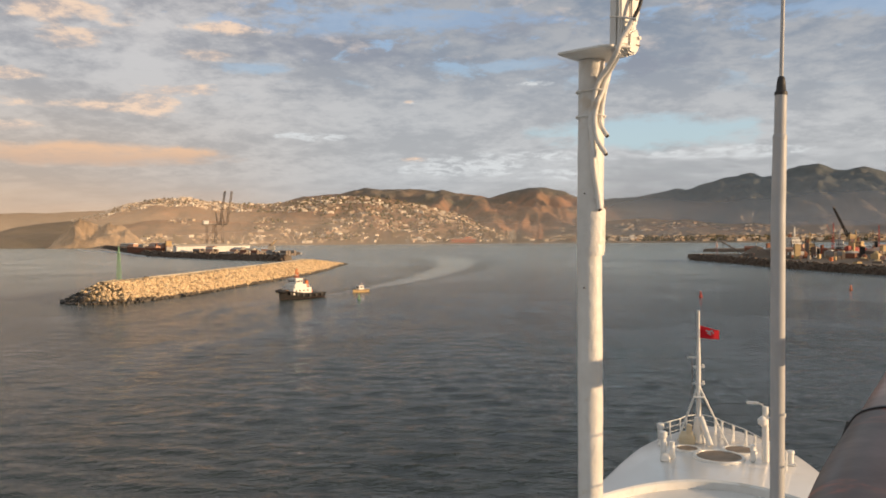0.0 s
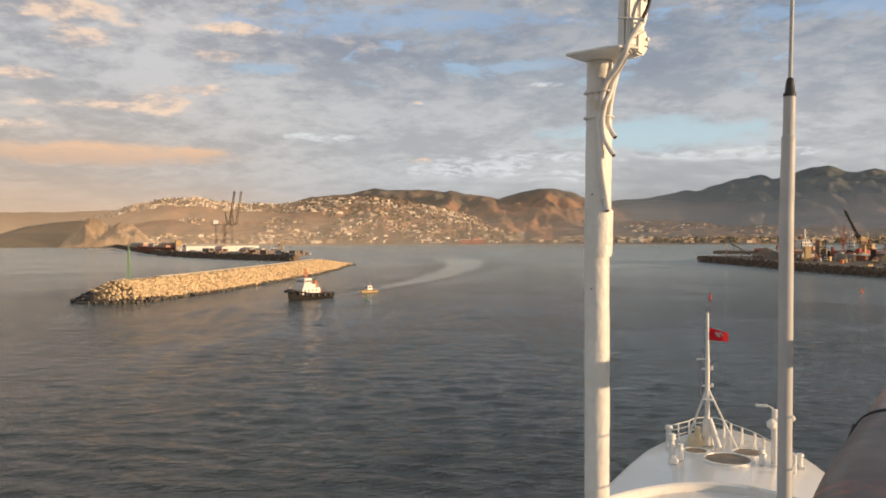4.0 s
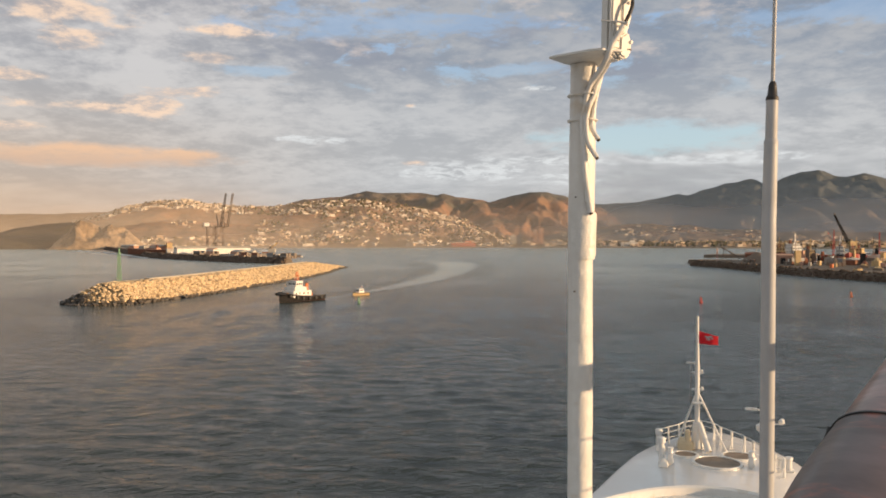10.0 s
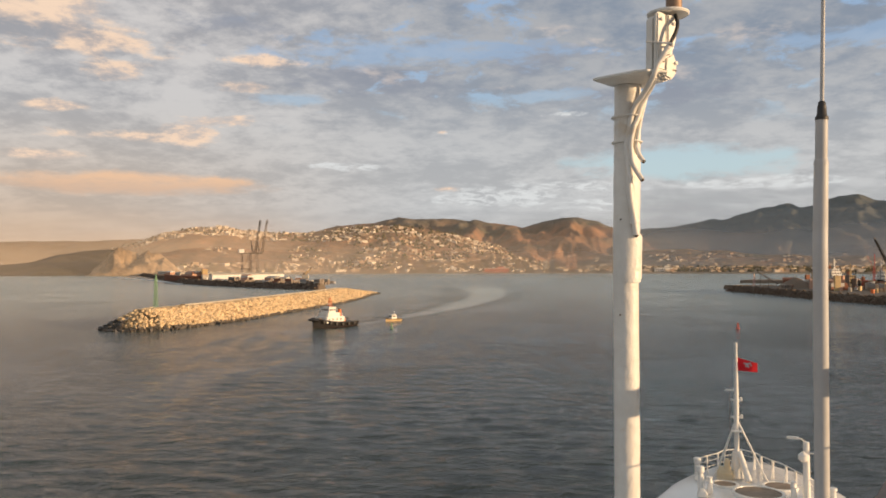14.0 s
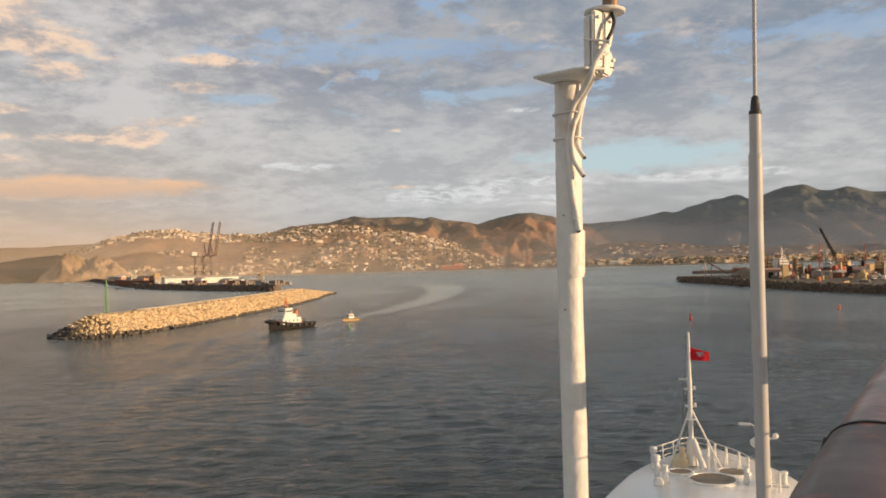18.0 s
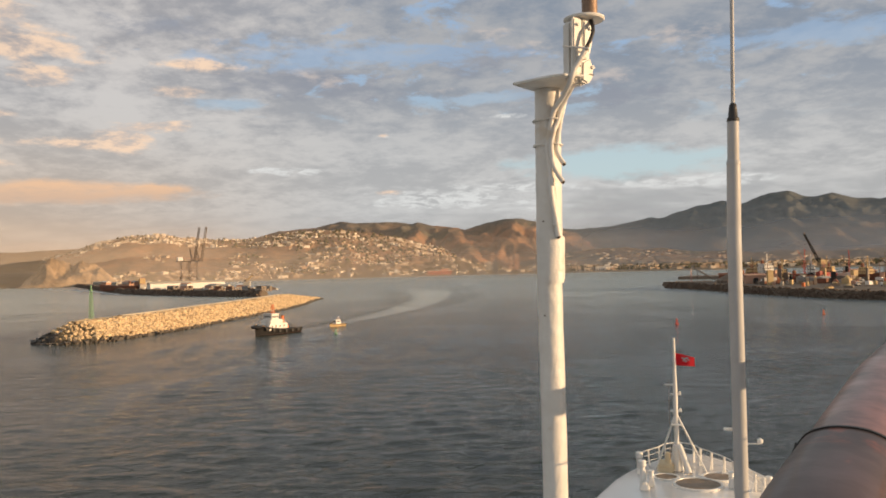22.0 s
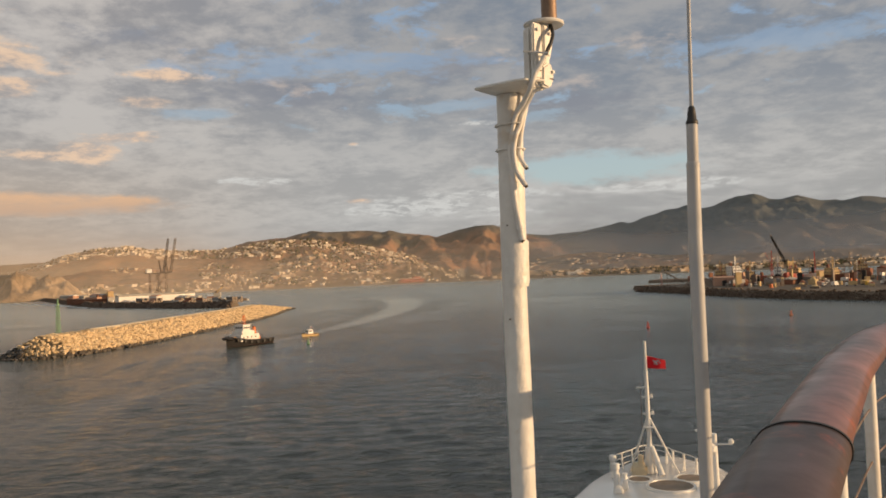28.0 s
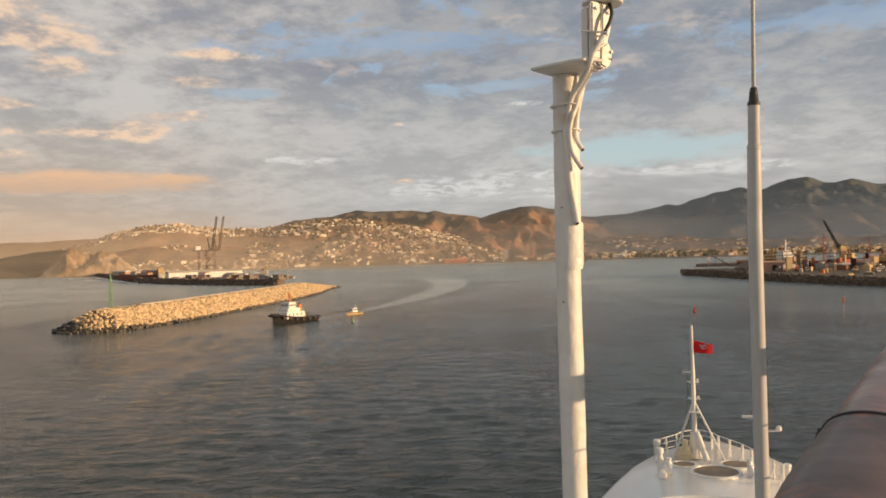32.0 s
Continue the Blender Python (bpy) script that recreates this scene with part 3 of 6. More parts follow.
# ---- sea ----
def build_sea():
    """One sheet to the horizon, with real waves where they can be told apart."""
    rng = np.random.default_rng(5)
    fine = np.arange(-41, 41, 0.16)
    angles = np.radians(np.concatenate([fine, np.arange(41, 319, 4.0)]))
    rad = [2.0]
    while rad[-1] < 4940:
        rad.append(rad[-1] + max(0.5, rad[-1] * (0.0072 if 45 < rad[-1] < 800 else 0.05)))
    rad = np.array(rad)
    R, A = np.meshgrid(rad, angles, indexing="ij")
    X, Y = R * np.sin(A), R * np.cos(A)
    Z = np.zeros_like(X)
    inside = (np.abs(np.degrees(A)) < 40.5)
    step = np.gradient(rad)[:, None]
    for _ in range(44):
        length = 1.9 * (3.8 ** rng.random())
        way = radians(8) + rng.normal(0, 0.42)
        k = 2 * math.pi / length
        amp = 0.0225 / k
        wave = np.sin(k * (X * math.sin(way) + Y * math.cos(way)) + rng.uniform(0, 6.28))
        Z += amp * wave * np.clip((length - 2.2 * step) / (1.2 * step), 0, 1)
    # gusts make rough and smooth patches; the tug's wake is smooth
    gust = 0.75 + 0.35 * np.sin(X * 0.021 + 1.3 * np.sin(Y * 0.013)) * np.sin(Y * 0.017 + 0.8 * np.sin(X * 0.011))
    s = np.maximum((Y - 335) / 320, 0)
    off = np.abs(X - (-42 + (s - 0.42 * s * s) * 105)) / (3.5 + 15 * s)
    wake = np.clip((1.15 - off) / 0.5, 0, 1) * np.clip((Y - 330) / 15, 0, 1)
    Z *= gust * (1 - 0.6 * wake) * np.clip((R - 44) / 10, 0, 1) * np.clip((820 - R) / 200, 0, 1) * inside
    n, m = len(rad), len(angles)
    verts = np.stack([X.ravel(), Y.ravel(), Z.ravel()], 1)
    i, j = np.meshgrid(np.arange(n - 1), np.arange(m), indexing="ij")
    a, b = i * m + j, i * m + (j + 1) % m
    faces = np.stack([a, b, b + m, a + m], -1).reshape(-1, 4)
    me = bpy.data.meshes.new("sea")
    me.vertices.add(len(verts))
    me.vertices.foreach_set("co", verts.ravel())
    me.loops.add(faces.size)
    me.loops.foreach_set("vertex_index", faces.ravel())
    me.polygons.add(len(faces))
    me.polygons.foreach_set("loop_start", np.arange(0, faces.size, 4))
    me.update(calc_edges=True)
    me.polygons.foreach_set("use_smooth", [True] * len(faces))
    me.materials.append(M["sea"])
    me.validate()
    tagged(new("sea", me), "dark grey-green harbour sea with small ripples", "water", "", "structure")


build_sea()

# ---- land ----
# crest lines as (bearing, elevation) in degrees seen from the deck
LEFT = ((-60, 0.9), (-36.9, 1.11), (-28.5, 1.47), (-25.35, 1.5), (-22.0, 1.66), (-19.9, 1.9), (-16, 1.2), (-12, 0.2))
TOWN = ((-27, 0.2), (-24, 0.9), (-22.0, 1.44), (-20.3, 2.1), (-18.5, 2.47), (-16.7, 2.54), (-14.9, 2.26), (-13.0, 2.13), (-11.1, 2.16), (-9.2, 2.41), (-7.2, 2.63), (-5.7, 2.69), (-3.3, 2.55), (-0.9, 2.12), (1.4, 1.48), (4.6, 0.5), (7, -0.1))
CENTRAL = ((-14, 0.8), (-11.1, 2.04), (-8.8, 2.61), (-6.5, 2.82), (-5.3, 3.08), (-4.5, 3.19), (-3.3, 3.10), (-0.9, 3.11), (0.3, 2.97), (0.7, 3.08), (1.85, 2.78), (3.4, 2.64), (4.2, 2.43), (7.0, 1.58), (10.0, 0.54), (12.3, 0.0))
MIDDLE = ((0, 1.3), (1.4, 1.88), (3.8, 2.43), (4.6, 2.62), (5.8, 2.99), (6.8, 3.16), (8.0, 3.14), (8.9, 2.96), (10.1, 2.5), (11.6, 2.07), (13.1, 1.46), (16.0, 0.6), (19, 0.1))
RIGHT = ((4, 0.9), (7.0, 1.78), (10.1, 2.42), (12.0, 2.30), (13.9, 2.40), (15.4, 2.63), (16.7, 2.93), (17.4, 2.83), (18.7, 3.28), (20.1, 3.64), (21.6, 3.84), (22.2, 3.55), (22.8, 3.67), (23.5, 3.90), (24.5, 4.21), (25.5, 4.30), (26.5, 3.90), (27.1, 3.86), (28.0, 4.02), (29.5, 3.63), (30.7, 3.50), (31.7, 3.68), (38, 2.6), (60, 1.5))
FOOT = ((5, -0.3), (8, 0.1), (10, 0.5), (12, 0.75), (13.4, 0.9), (15, 0.95), (16.2, 0.78), (17.4, 0.85), (18.8, 0.62), (20.2, 0.5), (21.6, 0.55), (23.4, 0.35), (25.4, 0.42), (27.5, 0.3), (30, 0.42), (34, 0.3), (40, 0.2))
CAPE = ((-60, -0.1), (-34, -0.05), (-30, -0.05), (-28.5, 0.08), (-26.64, 0.61), (-25.03, 0.85), (-23.71, 0.95), (-22.5, 0.7), (-21.5, 0.3), (-20.5, -0.3))
HEAD = ((-25.2, -0.9), (-24.8, -0.4), (-24.05, 0.15), (-23.55, 0.83), (-23.2, 1.08), (-22.7, 1.0), (-22.2, 0.78), (-21.9, 0.6), (-21.5, 0.81), (-20.65, 0.54), (-19.9, 0.04), (-19.2, -0.6))


def ridge_height(rows, a, r, near, crest, rough, seed, power):
    top = 25 + crest * math.tan(radians(lerp_rows(rows, a)))
    s = min(max((r - near) / (crest - near), 0.0), 1.35)
    if s <= 1:
        h = top * s ** power
        x, y = r * math.sin(radians(a)) * 0.001, r * math.cos(radians(a)) * 0.001
        g = 1 - abs(fbm(x * (4.4 if crest > 2000 else 16), y * (1.7 if crest > 2000 else 11), seed, 5)) * 1.6
        h += top * rough * (g - 0.45) * 4 * s * (1 - s)
        h += top * (0.06 if crest > 4400 else 0.055 if crest > 3200 else 0.03 if crest > 2000 else 0.3) * fbm(x * (14 if crest > 2000 else 38), y * (14 if crest > 2000 else 38), seed + 3, 5) * min(1, 6 * (1 - s) + 0.25) * s
    else:
        h = top * (1 - (s - 1) * 1.2)
    return max(h, 0.6 if s > 0.02 else -1.0)


def build_ridge(name, rows, near, crest, back, rough, mat, label, seed, da=0.15, steps=64, power=1.1):
    a0, a1 = rows[0][0], rows[-1][0]
    na = int((a1 - a0) / da)
    verts, faces = [], []
    for i in range(na + 1):
        a = a0 + (a1 - a0) * i / na
        for j in range(steps + 1):
            r = near + (back - near) * j / steps
            verts.append((r * math.sin(radians(a)), r * math.cos(radians(a)), ridge_height(rows, a, r, near, crest, rough, seed, power)))
    for i in range(na):
        for j in range(steps):
            a = i * (steps + 1) + j
            faces.append((a, a + 1, a + steps + 2, a + steps + 1))
    me = bpy.data.meshes.new(name)
    me.from_pydata(verts, [], faces)
    me.materials.append(M[mat])
    me.polygons.foreach_set("use_smooth", [True] * len(me.polygons))
    return tagged(new(name, me), label, "hill", "", "structure")


build_ridge("mountain_range", RIGHT, 2900, 4500, 4850, 0.20, "mountain", "dark green mountain range in evening shade behind the port", 11.0)
build_ridge("foothill", FOOT, 2420, 2840, 3000, 0.18, "footbrown", "brushy brown foothills in warm light under the mountains", 71.0, 0.12, 40)
build_ridge("hill_low", LEFT, 2500, 4300, 4700, 0.10, "hazebrown", "low hazy coastal ridge in warm light", 5.0, 0.4, 24)
build_ridge("hill_central", CENTRAL, 2500, 4000, 4500, 0.30, "hillbrown", "dry brown hills with gullies behind the town", 21.0)
build_ridge("hill_middle", MIDDLE, 2600, 4150, 4600, 0.32, "hillbrown", "sunlit brown hill with folded slopes", 33.0)
build_ridge("hill_town", TOWN, 2000, 3100, 3500, 0.10, "hilltown", "town hill with dry grass and scrub between houses", 41.0, 0.2, 50)
build_ridge("headland", HEAD, 1830, 1960, 2080, 0.42, "cliff", "steep pale rock headland at the water", 57.0, 0.05, 40, 0.7)
build_ridge("hill_cape", CAPE, 1900, 2250, 2400, 0.2, "capeshade", "scrubby cape hill with evening shade painted into its dark brown", 63.0, 0.2, 30, 0.8)


def ground_z(a, r):
    """The coastal plain climbs gently inland behind the port."""
    f = min(max((a - 5) / 5, 0), 1)
    return 3.0 + 19.0 * min(max((r - 2040) / 860, 0), 1) * f * f * (3 - 2 * f)


def build_plain():
    bm = bmesh.new()
    rows = []
    for i in range(81):
        a = radians(-60 + 120 * i / 80)
        near = 1960 + 60 * fbm(i * 0.17, 3.0)
        ring = []
        for r, z in ((near, -1.0), (near + 12, 2.0), (near + 80, 3.0), (2300, 0), (2600, 0), (2900, 0), (4800, 0)):
            if r > near + 80:
                z = ground_z(math.degrees(a), r)
            ring.append(bm.verts.new((r * math.sin(a), r * math.cos(a), z)))
        rows.append(ring)
    for p, q in zip(rows, rows[1:]):
        for j in range(6):
            bm.faces.new((p[j], p[j + 1], q[j + 1], q[j]))
    setting("ground", bm, "plain", "flat built-up coastal ground behind the shore")


build_plain()


def build_haze(name, r, a0, a1, top, mat, label):
    """A thin upright sheet along an arc, added for mist and distance haze."""
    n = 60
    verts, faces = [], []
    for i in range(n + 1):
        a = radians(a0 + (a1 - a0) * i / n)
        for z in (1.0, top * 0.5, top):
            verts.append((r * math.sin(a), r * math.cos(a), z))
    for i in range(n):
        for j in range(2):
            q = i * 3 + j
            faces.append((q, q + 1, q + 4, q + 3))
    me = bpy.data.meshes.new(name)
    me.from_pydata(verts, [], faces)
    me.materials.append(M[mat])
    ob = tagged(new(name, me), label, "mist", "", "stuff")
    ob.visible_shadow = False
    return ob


# sheets added between the ridges to pale them as distance haze does
build_haze("shore_mist", 1800, -45, 45, 330, "haze_near", "thin warm evening haze lying over the town")
build_haze("mountain_mist", 2870, 6, 48, 520, "haze_far", "pale mist and painted distance haze at the foot of the mountains")
build_haze("foothill_mist", 2400, 6, 48, 300, "haze_foot", "grey evening haze before the foothills")
build_haze("cape_mist", 2480, -48, -10, 330, "haze_cape", "warm low mist and painted haze drifting over the cape")


# ---- town on the hill ----
def build_town():
    rng = random.Random(4)
    verts, faces = [], []

    wverts, wfaces = [], []

    def house(x, y, z, sx, sy, sz, t, white=False):
        c, s = math.cos(t), math.sin(t)
        vs, fs = (wverts, wfaces) if white else (verts, faces)
        b = len(vs)
        for zz in (z - 3, z + sz):
            for px, py in ((-1, -1), (1, -1), (1, 1), (-1, 1)):
                vs.append((x + (px * sx * c - py * sy * s) / 2, y + (px * sx * s + py * sy * c) / 2, zz))
        fs.extend([(b + 4, b + 5, b + 6, b + 7), (b, b + 1, b + 5, b + 4), (b + 1, b + 2, b + 6, b + 5), (b + 2, b + 3, b + 7, b + 6), (b + 3, b, b + 4, b + 7)])

    tverts, tfaces = [], []

    def shrub(x, y, z, r):
        b = len(tverts)
        tverts.append((x, y, z + r * 1.6))
        for i in range(5):
            a = 1.2566 * i + rng.random()
            tverts.append((x + r * math.cos(a) * rng.uniform(0.7, 1.3), y + r * math.sin(a) * rng.uniform(0.7, 1.3), z + r * rng.uniform(0.3, 0.9)))
        for i in range(5):
            a = 1.2566 * i
            tverts.append((x + r * 0.7 * math.cos(a), y + r * 0.7 * math.sin(a), z - 2))
        for i in range(5):
            j = (i + 1) % 5
            tfaces.append((b, b + 1 + i, b + 1 + j))
            tfaces.append((b + 1 + i, b + 6 + i, b + 6 + j, b + 1 + j))

    for n in range(13500):
        a = rng.uniform(-24, 5.5)
        # houses stand in rows along the slope
        r = 2040 + 27 * rng.randrange(39) + 14 * fbm(a * 0.5, 1.0, 3.0, 2) + rng.uniform(-3, 3)
        s = (r - 2000) / 1100
        dens = 0.37 + 1.25 * fbm(a * 0.45, r * 0.006, 7.0, 3)
        if a < -10 + 5 * fbm(r * 0.006, a * 0.2, 2.0, 3) + 5 * (s - 0.45) and 0.18 < s < 0.74 + 0.12 * fbm(a * 0.6, 4.0):
            dens -= 0.85           # bare slope under the upper quarter
        if a < -20:
            dens -= 0.3
        if a < -13 and s > 0.74:
            dens += 0.35          # the upper quarter along the crest
        if rng.random() > dens:
            continue
        upper = s > 0.7 and a < -4
        h = ridge_height(TOWN, a, r, 2000, 3100, 0.10, 41.0, 1.1)
        x, y = r * math.sin(radians(a)), r * math.cos(radians(a))
        big = rng.random() < 0.12
        k = rng.uniform(0.42, 0.88) * (2.1 if big else 1.0) * (1.1 if a < -12 and s > 0.74 else 1.0)
        house(x, y, h, 9.5 * k, 7 * k, rng.uniform(2.4, 4.0) * k, rng.choice((0.2, 0.35, -0.3, 0.9)) + rng.uniform(-0.15, 0.15), upper or (big and rng.random() < 0.6))
    # the flat part of the town, out to the port
    for n in range(3300):
        a = rng.uniform(-24, 34) if n < 2200 else rng.uniform(7, 34)
        if a > 6 and fbm(a * 0.5, 9.0, 1.0, 3) < rng.uniform(-0.55, 0.15):
            continue
        r = rng.uniform(2050, 2600) if a < 12 else rng.uniform(2020, 2900)
        if a < 5 and r > 2250:
            continue
        x, y = r * math.sin(radians(a)), r * math.cos(radians(a))
        k = rng.uniform(0.5, 1.1)
        house(x, y, ground_z(a, r), 13 * k, 10 * k, rng.uniform(3, 8) * k, rng.uniform(-0.5, 0.5), rng.random() < 0.12)
    # a few on the lower slopes further along
    for n in range(260):
        a = rng.uniform(8, 31)
        r = 2910 + 420 * rng.random() ** 2
        x, y = r * math.sin(radians(a)), r * math.cos(radians(a))
        house(x, y, ridge_height(RIGHT, a, r, 2900, 4500, 0.20, 11.0, 1.1), 7, 6, 3.2, rng.uniform(-0.5, 0.5))
    for n in range(620):
        a = rng.uniform(9, 33)
        r = 2430 + 380 * rng.random() ** 1.6
        if fbm(a * 0.7, r * 0.006, 5.0, 3) < rng.uniform(-0.45, 0.25):
            continue
        k = rng.uniform(0.7, 1.5)
        house(r * math.sin(radians(a)), r * math.cos(radians(a)), ridge_height(FOOT, a, r, 2420, 2840, 0.18, 71.0, 1.1), 9 * k, 7 * k, 3.4 * k, rng.uniform(-0.5, 0.5), rng.random() < 0.3)
    for n in range(4300):
        a = rng.uniform(-25, 32) if n < 3000 else rng.uniform(7, 33)
        r = rng.uniform(2030, 3080) if a < 5 else rng.uniform(2040, 2900)
        if a < -10 + 5 * fbm(r * 0.006, a * 0.2, 2.0, 3) and 2180 < r < 2850:
            continue
        z = max(ridge_height(TOWN, a, r, 2000, 3100, 0.10, 41.0, 1.1) if a < 6.5 else ground_z(a, r), 2.5)
        shrub(r * math.sin(radians(a)), r * math.cos(radians(a)), z, rng.uniform(2.5, 6.0) * (0.85 if a > 5 else 1.0))
    for nm, v, f, mat, label, cat in (("town_houses", verts, faces, "town", "pale flat-roofed houses crowding a hillside town", "houses"), ("hilltop_houses", wverts, wfaces, "whitewash", "whitewashed houses clustered along the upper slope", "houses"), ("town_trees", tverts, tfaces, "scrub", "dark scrub and trees between the houses", "trees")):
        me = bpy.data.meshes.new(nm)
        me.from_pydata(v, [], f)
        me.materials.append(M[mat])
        tagged(new(nm, me), label, cat, "", "stuff")


build_town()


# ---- mast, aerial and rail on the deck ----
DECK_Z = 22.55


def uneven_tube(x, y, z0, z1, r, seed, wobble=0.0018, sides=40, arc=None, slant=0.0, lean=0.0):
    """An upright tube with hand-painted, slightly dented walls; arc: degrees of a part shell; lean: sideways shift of its top."""
    bm = bmesh.new()
    n = max(4, int((z1 - z0) / 0.02))
    a0, a1 = arc or (0, 360)
    count = sides + (1 if arc else 0)
    rings = []
    for i in range(n + 1):
        ring = []
        for k in range(count):
            a = radians(a0 + (a1 - a0) * k / sides)
            top = z1 - slant * k / sides
            z = z0 + (top - z0) * i / n
            q = r + wobble * (fbm(math.cos(a) * 1.6, math.sin(a) * 1.6 + seed, z * 7, 4) + 0.6 * fbm(math.cos(a) * 5, math.sin(a) * 5, z * 25 + seed, 2))
            ring.append(bm.verts.new((x + lean * i / n + q * math.cos(a), y + q * math.sin(a), z)))
        rings.append(ring)
    for a, b in zip(rings, rings[1:]):
        for k in range(sides):
            bm.faces.new((a[k], a[(k + 1) % count], b[(k + 1) % count], b[k]))
    if arc:
        bmesh.ops.recalc_face_normals(bm, faces=bm.faces[:])
        bmesh.ops.solidify(bm, geom=bm.faces[:], thickness=0.008)
    else:
        bm.faces.new(rings[0][::-1])
        bm.faces.new(rings[-1])
    return bm


def prism(outline, y0, y1):
    """An upright plate cut to an outline of x, z and standing from y0 to y1."""
    bm = bmesh.new()
    a = [bm.verts.new((x, y0, z)) for x, z in outline]
    b = [bm.verts.new((x, y1, z)) for x, z in outline]
    bm.faces.new(a)
    bm.faces.new(b[::-1])
    for i in range(len(a)):
        j = (i + 1) % len(a)
        bm.faces.new((a[j], a[i], b[i], b[j]))
    return bm


def build_mast():
    mast = thing("mast", "thick white-painted steel mast with cables strapped along it", "mast", pose(0.756, 4.0, DECK_Z))
    part("lower_tube", uneven_tube(-0.010, 0, 0, 2.40, 0.0605, 3.0, lean=-0.003), "mastwhite", mast, smooth=True)
    part("upper_tube", uneven_tube(-0.011, 0, 2.36, 3.315, 0.0638, 9.0, lean=0.012), "mastwhite", mast, smooth=True)
    part("sleeve", uneven_tube(-0.008, -0.002, 2.375, 2.625, 0.0695, 14.0, 0.0015, 40, (236, 420), 0.075, 0.004), "mastwhite", mast, smooth=True)
    part("sleeve_seam", uneven_tube(-0.009, -0.002, 2.36, 2.385, 0.0668, 17.0, 0.001, 32, (236, 420)), "mastwhite", mast, smooth=True)
    part("base_flange", lathe([(0.13, 0.0), (0.13, 0.02), (0.07, 0.03)], sides=24), "mastwhite", mast)
    plate = bmesh.new()
    out = [(-0.188, -0.125), (-0.17, -0.15), (-0.02, -0.292), (0.03, -0.31), (0.13, -0.275), (0.15, -0.10), (0.10, 0.06), (-0.03, 0.06), (-0.10, -0.02)]
    lo = [plate.verts.new((x, y, 3.317)) for x, y in out]
    hi = [plate.verts.new((x, y, 3.329)) for x, y in out]
    plate.faces.new(lo[::-1])
    plate.faces.new(hi)
    for i in range(len(out)):
        j = (i + 1) % len(out)
        plate.faces.new((lo[i], lo[j], hi[j], hi[i]))
    part("platform_plate", rounded(plate, 0.003, 1), "mastwhite", mast)
    bracket = part("bracket", rounded(prism(((0.019, 3.58), (0.15, 3.58), (0.141, 3.49), (0.128, 3.425), (0.15, 3.37), (0.143, 3.318), (0.108, 3.285), (0.056, 3.288), (0.012, 3.32)), -0.262, -0.205), 0.012), "mastwhite", mast, smooth=True)
    part("channel_flange", rounded(prism(((0.018, 3.592), (0.078, 3.594), (0.072, 3.42), (0.066, 3.33), (0.009, 3.326)), -0.281, -0.258), 0.007), "mastwhite", bracket, smooth=True)
    part("channel_flange", rounded(prism(((0.087, 3.594), (0.152, 3.585), (0.142, 3.49), (0.128, 3.428), (0.082, 3.40)), -0.283, -0.258), 0.007), "mastwhite", bracket, smooth=True)
    part("gusset", rounded(prism(((0.070, 3.39), (0.126, 3.42), (0.150, 3.368), (0.142, 3.318), (0.107, 3.288), (0.062, 3.30)), -0.285, -0.256), 0.009), "mastwhite", bracket, smooth=True)
    bracket.matrix_basis = pose(0.08, -0.2, 0, 0, 0, 36) @ pose(-0.08, 0.2, 0)
    for x, z in ((0.045, 3.405), (0.135, 3.37), (0.042, 3.56), (0.125, 3.55)):
        part("bolt", tube([(x, -0.275, z), (x, -0.293, z)], 0.009, 6), "mastwhite", bracket)
    part("slot", rounded(box(0.128, -0.284, 3.333, 0.028, 0.006, 0.006), 0.001, 1), "dark", bracket, "dark drain slot")
    part("slot", rounded(box(0.045, -0.28, 3.365, 0.034, 0.006, 0.006), 0.001, 1), "dark", bracket, "dark drain slot")
    part("top_flange", lathe([(0.092, 3.60), (0.097, 3.607), (0.096, 3.613), (0.09, 3.616)], 0.15, -0.20, 32), "mastwhite", mast, smooth=True)
    part("top_pole", tube([(0.178, -0.2, 3.61), (0.178, -0.2, 4.95)], 0.037, 18), "steel", mast, "bare weathered steel pole", smooth=True)
    runs = ((0.0125, ((0.127, -0.306, 3.433), (0.098, -0.302, 3.383), (0.078, -0.300, 3.351), (0.058, -0.285, 3.294), (0.045, -0.165, 3.25), (0.024, -0.094, 3.215), (0.004, -0.082, 3.157), (-0.006, -0.08, 3.103), (-0.017, -0.079, 3.043), (-0.02, -0.078, 3.008), (-0.013, -0.078, 2.921), (-0.009, -0.077, 2.861))),
            (0.0125, ((0.076, -0.255, 3.30), (0.083, -0.155, 3.282), (0.055, -0.084, 3.221), (0.034, -0.08, 3.148), (0.011, -0.09, 3.096), (-0.003, -0.09, 3.022), (0.004, -0.09, 2.941), (0.021, -0.09, 2.897), (0.047, -0.10, 2.85))),
            (0.0115, ((0.09, -0.06, 3.31), (0.066, -0.066, 3.217), (0.05, -0.066, 3.152), (0.035, -0.07, 3.071), (0.027, -0.076, 3.008), (0.039, -0.082, 2.969), (0.055, -0.095, 2.938))),
            (0.0165, ((-0.009, -0.076, 2.872), (-0.005, -0.074, 2.785), (0.004, -0.072, 2.718), (0.016, -0.07, 2.649), (0.024, -0.074, 2.586))))
    for r, run in runs:
        part("cable", tube(smooth_path(run), r, 12), "mastwhite", mast, smooth=True)
    for x, y, z in ((0.047, -0.10, 2.85), (0.055, -0.095, 2.938), (0.024, -0.074, 2.586)):
        part("cable_end", tube([(x, y, z), (x + 0.004, y - 0.002, z - 0.007)], 0.009, 8), "dark", mast, "dark cut cable end")
    part("cable_clip", tube([(0.014, -0.07, 2.656), (0.017, -0.072, 2.64)], 0.0205, 14), "mastwhite", mast, smooth=True)
